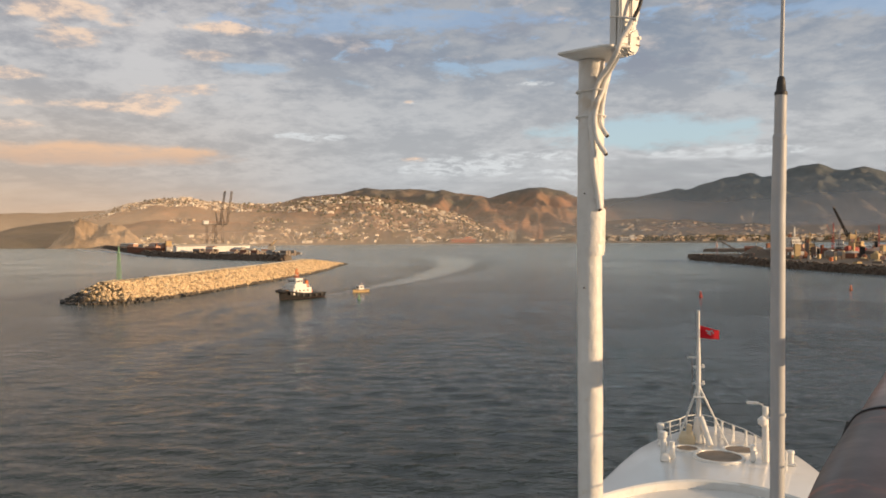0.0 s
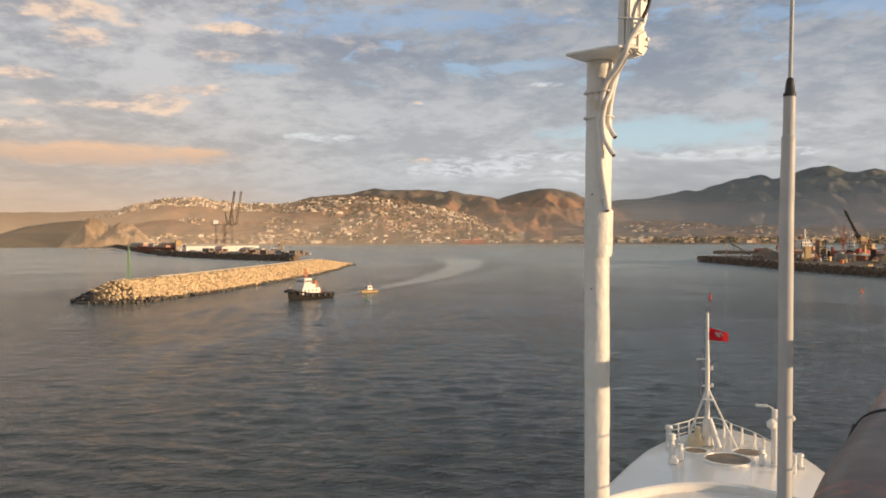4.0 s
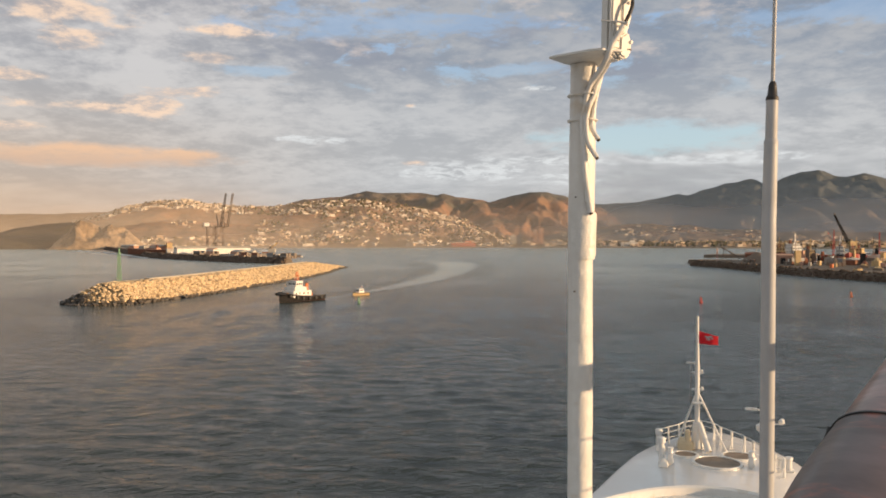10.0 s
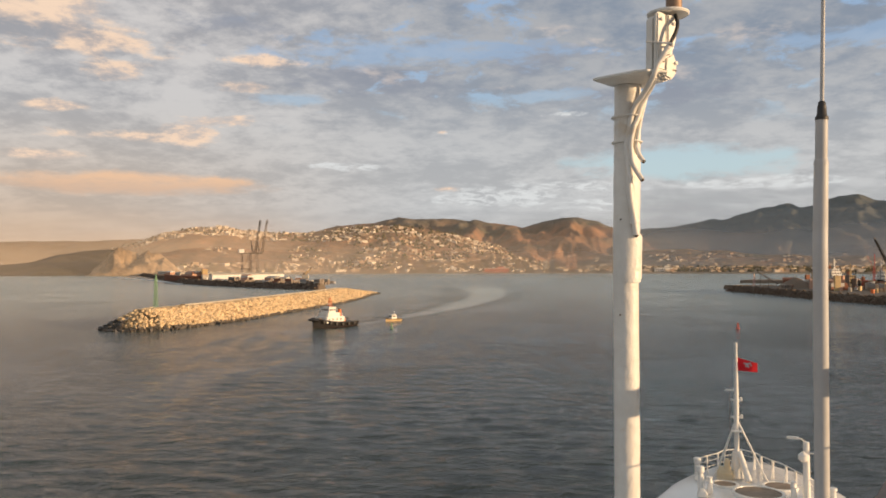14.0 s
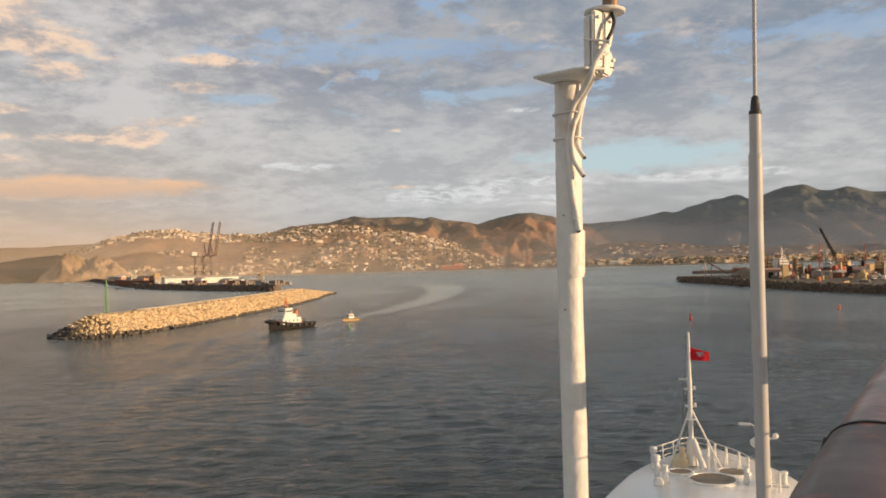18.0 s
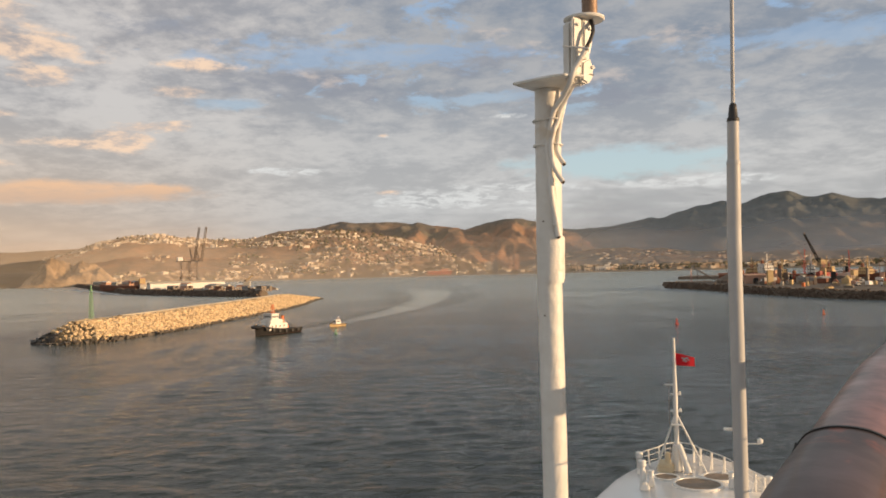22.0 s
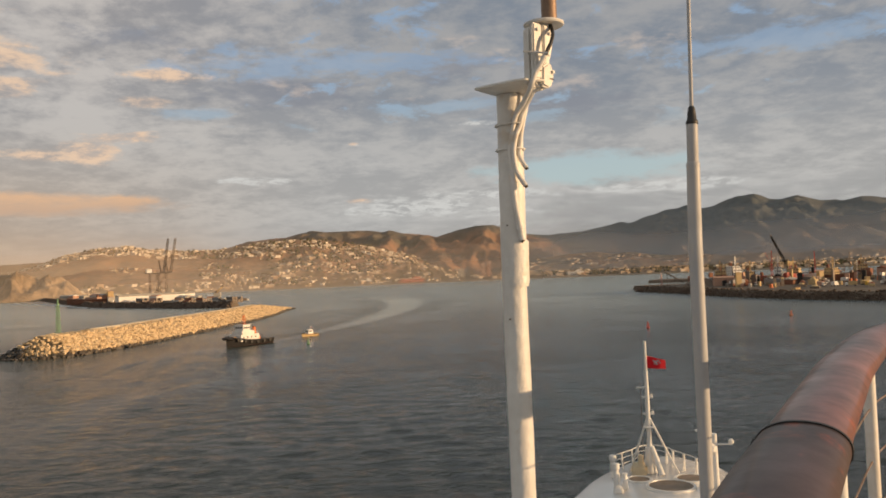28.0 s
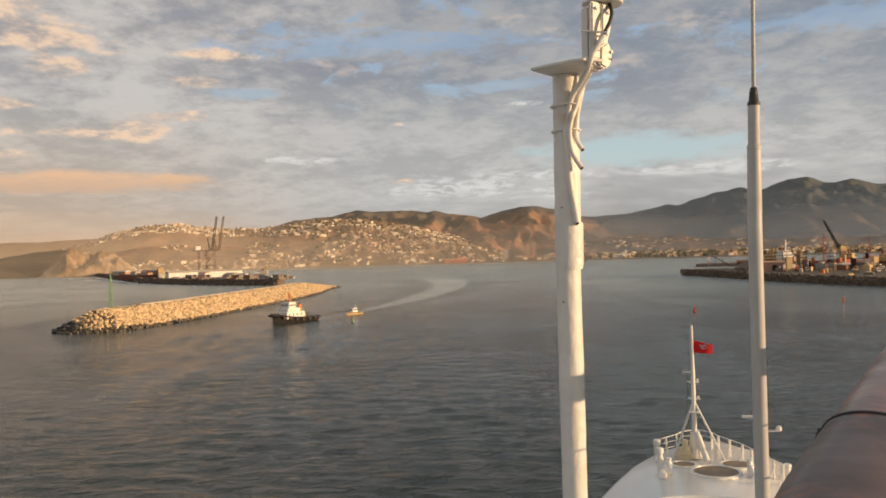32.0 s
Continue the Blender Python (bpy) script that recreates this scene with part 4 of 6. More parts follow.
    part("cable", tube(smooth_path([(0.178, -0.215, 3.605), (0.172, -0.285, 3.54), (0.157, -0.303, 3.491), (0.138, -0.306, 3.454), (0.121, -0.308, 3.417)]), 0.0088, 10), "rubber", mast, "black rubber cable end", smooth=True)
    for z in (3.157, 3.034):
        part("cable_tie", lathe([(0.0715, z), (0.0735, z + 0.005), (0.0715, z + 0.01)], -0.006, -0.004, 28), "mastwhite", mast)
        part("cable_tie", tube(smooth_path([(-0.03, -0.068, z + 0.005), (-0.005, -0.096, z + 0.005), (0.03, -0.09, z + 0.004), (0.062, -0.04, z + 0.005)]), 0.004, 6), "mastwhite", mast)
    part("cable_tie", tube([(0.028, -0.285, 3.458), (0.075, -0.298, 3.452), (0.138, -0.322, 3.438), (0.152, -0.27, 3.44)], 0.005, 6), "mastwhite", mast)
    for x, z in ((-0.045, 2.66), (-0.05, 2.2)):
        part("rivet", lathe([(0.006, z), (0.004, z + 0.006)], x, -0.05, 8), "dark", mast)


def build_aerial():
    base = Vector((1.617, 3.87, DECK_Z))

    def at(z):
        return Vector((0.019 * max(0.0, z - 25.1), -0.007 * (z - DECK_Z), z - DECK_Z))

    aerial = thing("whip_aerial", "pale grey fibreglass whip aerial with a black cap", "aerial", pose(*base))
    part("lower_tube", tube([at(DECK_Z), at(25.1), at(25.47)], [0.0338, 0.0335, 0.0318], 24), "fibre", aerial, smooth=True)
    part("upper_tube", tube([at(25.47), at(25.675)], 0.0275, 24), "fibre", aerial, smooth=True)
    part("collar", tube([at(25.46), at(25.475), at(25.485)], [0.0335, 0.0325, 0.028], 24), "fibre", aerial, smooth=True)
    part("cap", tube([at(25.668), at(25.683), at(25.69), at(25.73), at(25.75), at(25.757)], [0.0295, 0.029, 0.023, 0.0195, 0.016, 0.011], 20), "rubber", aerial, "black rubber cap", smooth=True)
    part("whip", tube([at(25.74), at(27.8)], [0.0095, 0.0075], 12), "fibre", aerial, smooth=True)
    part("foot", lathe([(0.09, 0.0), (0.09, 0.02), (0.05, 0.05)], sides=20), "steel", aerial)


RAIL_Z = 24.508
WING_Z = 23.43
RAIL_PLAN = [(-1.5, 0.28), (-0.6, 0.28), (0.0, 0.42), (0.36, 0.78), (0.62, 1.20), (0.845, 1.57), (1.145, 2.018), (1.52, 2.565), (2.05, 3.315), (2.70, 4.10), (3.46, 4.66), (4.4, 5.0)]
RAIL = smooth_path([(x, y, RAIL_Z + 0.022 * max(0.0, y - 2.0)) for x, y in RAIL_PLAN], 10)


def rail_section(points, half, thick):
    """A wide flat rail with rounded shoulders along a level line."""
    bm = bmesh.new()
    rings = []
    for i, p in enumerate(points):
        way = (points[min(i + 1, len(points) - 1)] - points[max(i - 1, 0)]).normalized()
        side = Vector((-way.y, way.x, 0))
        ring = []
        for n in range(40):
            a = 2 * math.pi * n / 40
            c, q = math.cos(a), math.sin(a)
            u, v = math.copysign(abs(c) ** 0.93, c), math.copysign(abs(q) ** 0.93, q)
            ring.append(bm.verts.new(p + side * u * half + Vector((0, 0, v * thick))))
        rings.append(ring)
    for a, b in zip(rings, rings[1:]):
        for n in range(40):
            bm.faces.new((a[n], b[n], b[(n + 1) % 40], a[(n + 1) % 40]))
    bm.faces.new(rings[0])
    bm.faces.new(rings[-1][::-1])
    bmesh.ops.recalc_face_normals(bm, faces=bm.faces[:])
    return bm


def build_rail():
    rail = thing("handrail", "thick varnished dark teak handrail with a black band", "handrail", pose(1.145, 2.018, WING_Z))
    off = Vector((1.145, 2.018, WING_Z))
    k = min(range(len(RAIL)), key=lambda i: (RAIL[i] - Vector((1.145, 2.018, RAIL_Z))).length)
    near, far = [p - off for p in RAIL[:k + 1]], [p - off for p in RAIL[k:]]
    part("near_rail", rail_section(near, 0.114, 0.066), "nearteak", rail, smooth=True)
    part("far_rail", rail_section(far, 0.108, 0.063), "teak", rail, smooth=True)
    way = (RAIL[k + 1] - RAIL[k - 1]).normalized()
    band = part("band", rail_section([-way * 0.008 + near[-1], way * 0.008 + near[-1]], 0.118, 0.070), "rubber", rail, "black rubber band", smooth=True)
    side = Vector((-way.y, way.x, 0))
    part("strap_end", tube([near[-1] + side * 0.118 + Vector((0, 0, 0.015)), near[-1] + side * 0.130 - Vector((0, 0, 0.03)) - way * 0.02, near[-1] + side * 0.136 - Vector((0, 0, 0.07)) - way * 0.04], 0.006, 8), "rubber", band, smooth=True)
    for i in range(34, len(RAIL), 13):
        p = RAIL[i] - off
        part("post", tube([(p.x, p.y, 0), (p.x, p.y, p.z - 0.06)], 0.03, 12), "white", rail, smooth=True)
    for drop in (0.3, 0.55, 0.8):
        part("guard_wire", tube([p - off - Vector((0, 0, drop)) for p in RAIL], 0.004, 6), "steel", rail, "thin steel guard wire", smooth=True)


def build_wing_deck():
    """The open deck that the rail runs round, laid with scrubbed planks."""
    edge = [(p.x, p.y) for p in RAIL] + [(5.4, 4.6), (6.3, 2.0), (6.3, -9.0), (-1.5, -9.0)]
    bm = bmesh.new()
    lo = [bm.verts.new((x, y, 22.45)) for x, y in edge]
    hi = [bm.verts.new((x, y, WING_Z - 0.03)) for x, y in edge]
    bm.faces.new(lo)
    bm.faces.new(hi[::-1])
    for i in range(len(edge)):
        j = (i + 1) % len(edge)
        bm.faces.new((lo[j], lo[i], hi[i], hi[j]))
    bmesh.ops.recalc_face_normals(bm, faces=bm.faces[:])
    wing = setting("wing_deck", bm, "white", "open upper deck laid with pale scrubbed teak planks")
    # planks lie along the ship; each one is cut off short of the rail
    turn = Matrix.Rotation(radians(-17.8), 4, "Z")
    inv = turn.inverted()
    line = [inv @ Vector((x, y, 0)) for x, y in edge]
    u = -3.0
    while u < 8.6:
        cross = []
        for p, q in zip(line, line[1:] + line[:1]):
            if (p.x - u) * (q.x - u) < 0:
                cross.append(p.y + (q.y - p.y) * (u - p.x) / (q.x - p.x))
        if len(cross) >= 2 and max(cross) - min(cross) > 0.4:
            y0, y1 = min(cross) + 0.12, max(cross) - 0.14
            ob = part("plank", box(0, 0, 0, 0.112, y1 - y0, 0.03), "plank", wing)
            ob.matrix_basis = turn @ pose(u, (y0 + y1) / 2, WING_Z - 0.03)
        u += 0.12


build_mast()
build_aerial()
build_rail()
build_wing_deck()

# ---- the ship ----
SHIP_AZ = 17.8
ship_pose = pose(0, 0, 0, 0, 0, -SHIP_AZ)
BOW_Z = 14.5
HALF = ((-60, 9.5), (0, 8.8), (15, 8.0), (24, 6.9), (30, 5.9), (34.2, 5.05), (36.2, 4.72), (38.4, 4.35), (40.5, 3.88), (42.0, 3.38), (43.3, 2.85), (44.5, 2.15), (45.4, 1.4), (46.0, 0.7), (46.3, 0.05))
GUARD = ((38, 3.6), (40, 2.95), (42, 2.1), (44, 0.95), (45.3, 0.3))
X0 = 1.15
GUARD_X = 0.38


def build_hull():
    ship = thing("ship", "white passenger ship with a clean foredeck", "ship", ship_pose)
    hull = bmesh.new()
    rows = []
    for y, h in [(q, lerp_rows(HALF, q)) for q in (-60, -30, 0, 10, 18, 25, 31, 35, 38, 40, 41, 42, 43, 44, 44.7, 45.3, 45.7, 46.0, 46.3)]:
        low = max(h * 0.72 - 0.2, 0.03)
        yl = y - (max(y - 30, 0) * 0.22)
        rows.append([hull.verts.new((X0 + s * k, yy, z)) for s, k, yy, z in ((-1, low, yl, -2), (-1, h * 0.93, y - max(y - 30, 0) * 0.05, 10.5), (-1, h, y, BOW_Z - 0.15), (-1, max(h - 0.2, 0.02), y - 0.12, BOW_Z), (1, max(h - 0.2, 0.02), y - 0.12, BOW_Z), (1, h, y, BOW_Z - 0.15), (1, h * 0.93, y - max(y - 30, 0) * 0.05, 10.5), (1, low, yl, -2))])
    for a, b in zip(rows, rows[1:]):
        for j in range(7):
            hull.faces.new((a[j], a[j + 1], b[j + 1], b[j]))
    hull.faces.new(rows[0])
    hull.faces.new(rows[-1][::-1])
    part("hull", hull, "deckwhite", ship, smooth=True)
    part("superstructure", rounded(box(X0, -25.4, BOW_Z - 0.1, 17.5, 61, DECK_Z - BOW_Z + 0.1), 0.3), "white", ship, smooth=True)
    # round hatch openings on the foredeck
    for x, y, r, hgt in ((1.14, 39.8, 1.02, 0.1), (-0.3, 40.95, 0.52, 0.08), (2.13, 41.35, 0.68, 0.08)):
        ring = part("hatch_coaming", lathe([(r + 0.14, BOW_Z - 0.02), (r + 0.12, BOW_Z + hgt), (r, BOW_Z + hgt), (r - 0.02, BOW_Z + 0.03)], x, y, 32), "white", ship, smooth=True)
        part("hatch_well", lathe([(r - 0.01, BOW_Z + 0.02), (r - 0.015, BOW_Z + hgt * 0.7)], x, y, 32), "hatch", ring, "dark hatch opening")
    # curved spray wall across the deck
    wall = bmesh.new()
    prev = None
    for i in range(25):
        t = -1 + 2 * i / 24
        x, y = 0.9 + t * 4.4, 35.0 - 3.2 * t * t
        ring = [wall.verts.new((x, y + d, BOW_Z + z)) for d, z in ((-0.18, -0.05), (-0.2, 0.3), (-0.05, 0.36), (0.08, 0.3), (0.1, -0.05))]
        if prev:
            for j in range(4):
                wall.faces.new((prev[j], prev[j + 1], ring[j + 1], ring[j]))
        prev = ring
    part("spray_wall", wall, "white", ship, smooth=True)


def bow_edge(y):
    return lerp_rows(GUARD, y)


def build_bow_rail():
    rail = thing("bow_railing", "white steel guard railing round the bow", "railing", ship_pose)
    ys = [39.2, 40.2, 41.2, 42.1, 43.0, 43.8, 44.5]
    stops = [(GUARD_X - bow_edge(y), y) for y in ys if y > 42] + [(GUARD_X, 45.0)] + [(GUARD_X + bow_edge(y), y) for y in ys[::-1]] + [(GUARD_X + bow_edge(38.4), 38.4)]
    for x, y in stops:
        part("post", tube([(x, y, BOW_Z - 0.02), (x, y, BOW_Z + 0.85)], 0.06 if x > GUARD_X + 0.5 else 0.033, 8), "white", rail, smooth=True)
        part("brace", tube([(x, y, BOW_Z + 0.55), (x * 0.95, y - 0.25, BOW_Z)], 0.025, 6), "white", rail)
    for h, r in ((0.85, 0.024), (0.58, 0.013), (0.3, 0.013)):
        part("rail", tube(smooth_path([(x, y, BOW_Z + h) for x, y in stops], 4), r, 8), "white", rail, smooth=True)


def build_foremast():
    fm = thing("foremast", "white tripod foremast with small crosstrees at the bow", "mast", ship_pose @ pose(0.25, 42.6, BOW_Z))
    H = 6.6
    part("pole", tube([(0, 0, 0), (0, 0, 4.0), (0, 0, 4.9), (0, 0, H - 0.02)], [0.12, 0.11, 0.085, 0.06], 14), "white", fm, smooth=True)
    for x, y in ((-1.02, -0.15), (1.37, -0.32)):
        part("strut", tube([(x, y, 0), (0, 0, 2.85)], 0.05, 10), "white", fm, smooth=True)
    part("strut", tube([(-0.1, 1.2, 0), (0, 0, 2.7)], 0.06, 10), "white", fm, smooth=True)
    for z, l, o in ((4.2, 0.55, -0.22), (3.72, 0.5, 0.0), (2.88, 0.5, 0.02)):
        part("crosstree", rounded(box(o, 0, z, l * 2 * 0.55, 0.1, 0.09), 0.02, 1), "white", fm)
        part("lamp", lathe([(0.05, z + 0.09), (0.06, z + 0.15), (0.04, z + 0.19)], o + l * 0.42, 0, 10), "boatwhite", fm)
    part("crosstree", rounded(box(0, -0.2, 2.25, 0.5, 0.3, 0.06), 0.02, 1), "white", fm)
    part("halyard", tube([(-0.32, 0, 0.3), (-0.30, 0, 4.5)], 0.012, 5), "steel", fm)
    part("mast_foot", tube([(0.0, -0.1, 0), (0.0, -0.05, 1.25)], [0.32, 0.2], 14), "white", fm, smooth=True)
    part("chute", tube([(0.55, -0.7, 0.0), (0.1, -0.15, 1.3)], [0.16, 0.14], 12), "white", fm, smooth=True)
    bell = thing("winch", "yellow and white anchor winch at the foremast's foot", "winch", ship_pose @ pose(-0.3, 42.1, BOW_Z))
    part("drum", tube([(-0.28, 0, 0.35), (0.28, 0, 0.35)], 0.26, 14), "brass", bell)
    part("frame", rounded(box(0, 0.0, 0, 0.75, 0.45, 0.4), 0.04), "brass", bell)
    part("gear_case", rounded(box(0.1, -0.1, 0.4, 0.25, 0.3, 0.6), 0.05), "brass", bell)
    flag = bmesh.new()
    rows = []
    for i in range(13):
        t = i / 12
        rows.append([flag.verts.new((0.06 + t * 0.92, 0.08 * math.sin(t * 7.0 + v * 0.9) * t, H - 0.76 - v * 0.62 - t * (0.24 - 0.18 * v))) for v in (0, 0.33, 0.66, 1.0)])
    for a, b in zip(rows, rows[1:]):
        for j in range(3):
            flag.faces.new((a[j], a[j + 1], b[j + 1], b[j]))
    bmesh.ops.solidify(flag, geom=flag.faces[:], thickness=0.012)
    pennant = thing("flag", "small red house flag with a grey emblem", "flag", ship_pose @ pose(0.25, 42.6, BOW_Z))
    part("cloth", flag, "red", pennant, smooth=True)
    emb = bmesh.new()
    for dx_, dz_, s in ((0.40, -1.0, 0.09), (0.50, -1.06, 0.13), (0.62, -1.01, 0.11), (0.55, -1.16, 0.1), (0.70, -1.09, 0.08), (0.44, -1.13, 0.07)):
        add_box(emb, dx_, -0.075, H + dz_ - 0.05, s, 0.012, s * 0.8)
    part("emblem", emb, "fibre", pennant, "pale grey emblem")


def build_deck_fittings():
    for x, y, hgt, label in ((-1.58, 42.2, 0.92, "white ventilator post with a dark side"), (-1.35, 39.3, 1.2, "white mooring post on the foredeck")):
        v = thing("ventilator", label, "ventilator", ship_pose @ pose(x, y, BOW_Z))
        part("trunk", lathe([(0.16, 0), (0.12, 0.1), (0.12, hgt - 0.3)], sides=16), "white", v, smooth=True)
        part("cowl", lathe([(0.13, hgt - 0.31), (0.18, hgt - 0.26), (0.18, hgt - 0.05), (0.13, hgt)], sides=16), "white", v, smooth=True)
        part("foot", rounded(box(0.1, -0.4, 0, 0.5, 1.0, 0.25, top=0.5), 0.05), "white", v)
    for x, y, l in ((-0.95, 39.3, 1.2), (2.6, 39.6, 0.9)):
        f = thing("fairlead", "white cast fairlead worn to the metal", "fairlead", ship_pose @ pose(x, y, BOW_Z))
        part("pedestal", rounded(box(0, 0, 0, 0.3, l * 0.5, 0.5, top=0.6), 0.06), "white", f)
        part("roller", lathe([(0.14, 0.5), (0.1, 0.62), (0.14, 0.74)], sides=14), "white", f, smooth=True)
    light = thing("light_post", "white post with floodlight and round lamp at the bow side", "lamp post", ship_pose @ pose(3.15, 39.8, BOW_Z))
    part("post", tube([(0, 0, 0), (0, 0, 2.5)], [0.17, 0.13], 12), "white", light, smooth=True)
    part("floodlight", rounded(box(-0.55, 0, 2.6, 0.55, 0.25, 0.1), 0.03), "white", light)
    part("arm", tube([(0, 0, 2.45), (-0.2, 0, 2.62), (-0.45, 0, 2.65)], 0.035, 8), "white", light)
    part("lamp", lathe([(0.05, 1.62), (0.2, 1.74), (0.22, 1.95), (0.05, 2.1)], -0.14, -0.16, 14), "white", light, smooth=True)
    part("side_lamp", lathe([(0.03, 2.0), (0.13, 2.08), (0.13, 2.2), (0.03, 2.28)], 0.75, 0, 14), "white", light, smooth=True)
    part("side_arm", tube([(0, 0, 2.0), (0.75, 0, 2.03)], 0.03, 6), "white", light)
    b = thing("bollard", "white twin bollard by the bow rail", "bollard", ship_pose @ pose(4.0, 39.4, BOW_Z))
    for dx_ in (-0.18, 0.18):
        part("horn", lathe([(0.13, 0), (0.12, 0.5), (0.17, 0.56), (0.15, 0.66)], dx_, 0, 12), "white", b, smooth=True)
    part("plinth", rounded(box(0, 0, 0, 0.8, 0.4, 0.1), 0.02, 1), "white", b)


build_hull()
build_bow_rail()
build_foremast()
build_deck_fittings()


# ---- breakwater ----
BW = [Vector((-124, 313, 0)), Vector((-112, 360, 0)), Vector((-106, 405, 0)), Vector((-99, 455, 0)), Vector((-92, 510, 0)), Vector((-88, 570, 0)), Vector((-84, 625, 0)), Vector((-76, 672, 0))]
BW_LINE = smooth_path(BW, 10)


def bw_top(k):
    """Crest height along the breakwater, k from 0 at the near head to 1."""
    return 7.8 if k < 0.72 else 7.8 - (k - 0.72) / 0.28 * 6.3


def rock_mesh(name, seed, mat):
    rng = random.Random(seed)
    bm = bmesh.new()
    bmesh.ops.create_icosphere(bm, subdivisions=1, radius=1.0)
    for v in bm.verts:
        d = v.co.normalized()
        v.co = Vector((max(-0.85, min(0.85, d.x * 1.5)) * rng.uniform(0.75, 1.35), max(-0.85, min(0.85, d.y * 1.5)) * rng.uniform(0.75, 1.35), max(-0.6, min(0.6, d.z * 1.4)) * rng.uniform(0.8, 1.3)))
    return mesh_of(name, bm, mat)


def build_breakwater():
    bw = thing("breakwater", "long breakwater of pale sunlit armour rocks", "breakwater", None, "", "structure")
    core = bmesh.new()
    rows = []
    n = len(BW_LINE)
    for i, p in enumerate(BW_LINE):
        way = (BW_LINE[min(i + 1, n - 1)] - BW_LINE[max(i - 1, 0)]).normalized()
        side = Vector((way.y, -way.x, 0))
        h = bw_top(i / (n - 1)) - 1.0
        rows.append([core.verts.new(p + side * d + Vector((0, 0, z))) for d, z in ((-h * 1.6 - 4, -2), (-3.0, h), (3.0, h), (h * 1.6 + 4, -2))])
    for a, b in zip(rows, rows[1:]):
        for j in range(3):
            core.faces.new((a[j], a[j + 1], b[j + 1], b[j]))
    core.faces.new(rows[0])
    core.faces.new(rows[-1][::-1])
    part("core", core, "rockstuff", bw)
    cap = bmesh.new()
    prev = None
    for i in range(6, n - 18):
        p = BW_LINE[i]
        way = (BW_LINE[i + 1] - BW_LINE[i - 1]).normalized()
        side = Vector((way.y, -way.x, 0))
        h = bw_top(i / (n - 1))
        ring = [cap.verts.new(p + side * d + Vector((0, 0, z))) for d, z in ((-4.2, h - 1.2), (-4.0, h + 0.15), (-1.6, h + 0.15), (-1.5, h - 1.2))]
        if prev:
            for j in range(3):
                cap.faces.new((prev[j], prev[j + 1], ring[j + 1], ring[j]))
        prev = ring
    part("crest_walk", cap, "paleconcrete", bw, "pale concrete walk along the crest")
    rng = random.Random(8)
    rocks = [rock_mesh("rock", s, "rock") for s in range(8)]
    wet = [rock_mesh("rock", s + 20, "wetrock") for s in range(4)]
    shapes = [[v.co.copy() for v in me.vertices] for me in rocks]
    polys = [[tuple(q.vertices) for q in me.polygons] for me in rocks]
    verts, faces = [], []
    wverts, wfaces = [], []
    placed = 0
    spots = []
    n = len(BW_LINE)
    for i in range(n - 1):
        p, q = BW_LINE[i], BW_LINE[i + 1]
        way = (q - p).normalized()
        side = Vector((way.y, -way.x, 0))
        k = i / (n - 1)
        h = bw_top(k)
        length = (q - p).length
        reach = h * 1.6 + 3.5
        for a in range(int(length / 0.95) + 1):
            c = -4.0
            while c < reach:
                o = c + rng.uniform(-0.4, 0.4)
                z = (h - 0.9) if abs(o) < 3.2 else (h - 0.9) * (1 - (abs(o) - 3.2) / (reach - 3.2))
                spots.append((p + way * (a * 0.95 + rng.uniform(-0.4, 0.4)) + side * o + Vector((0, 0, z + rng.uniform(-0.12, 0.2)))))
                c += 1.0
    # the rounded head
    p0 = BW_LINE[0]
    way = (BW_LINE[1] - p0).normalized()
    for ring in range(10):
        r = ring * 1.75
        z = 6.9 if r < 3 else 6.9 * (1 - (r - 3) / 13.2)
        for j in range(max(1, int(math.pi * r / 1.7))):
            a = math.pi * (j + rng.random() * 0.6) / max(1, int(math.pi * r / 1.7))
            d = Vector((way.y, -way.x, 0)) * math.cos(a) - way * math.sin(a)
            spots.append(p0 + d * r + Vector((0, 0, z + rng.uniform(-0.3, 0.4))))
    spots.sort(key=lambda s: s.y)
    for s in spots:
        size = rng.uniform(0.45, 0.95)
        turn = Matrix.Rotation(rng.uniform(0, 6.28), 4, "Z") @ Matrix.Rotation(rng.uniform(-0.4, 0.4), 4, "X")
        if placed < 300:
            me = rng.choice(wet) if s.z < 1.3 or (s.x < -127 and s.z < 3.6) else rng.choice(rocks)
            ob = new("rock", me)
            ob.parent = bw
            ob.matrix_basis = Matrix.Translation(s) @ turn @ Matrix.Diagonal((size * rng.uniform(0.85, 1.3), size, size, 1))
            placed += 1
        else:
            n_ = rng.randrange(8)
            vs, fs = (wverts, wfaces) if s.z < 0.8 else (verts, faces)
            b = len(vs)
            for v in shapes[n_]:
                vs.append(tuple(s + (turn @ (v * size))))
            fs.extend(tuple(b + q for q in f) for f in polys[n_])
    for nm, vs, fs, mat, label in (("rock_mass", verts, faces, "rockstuff", "tumbled pale armour rocks"), ("wet_rock_mass", wverts, wfaces, "wetrock", "dark wet rocks at the waterline")):
        me = bpy.data.meshes.new(nm)
        me.from_pydata(vs, [], fs)
        me.materials.append(M[mat])
        ob = new(nm, me)
        ob.parent = bw
        tagged(ob, label, "", "", "stuff")


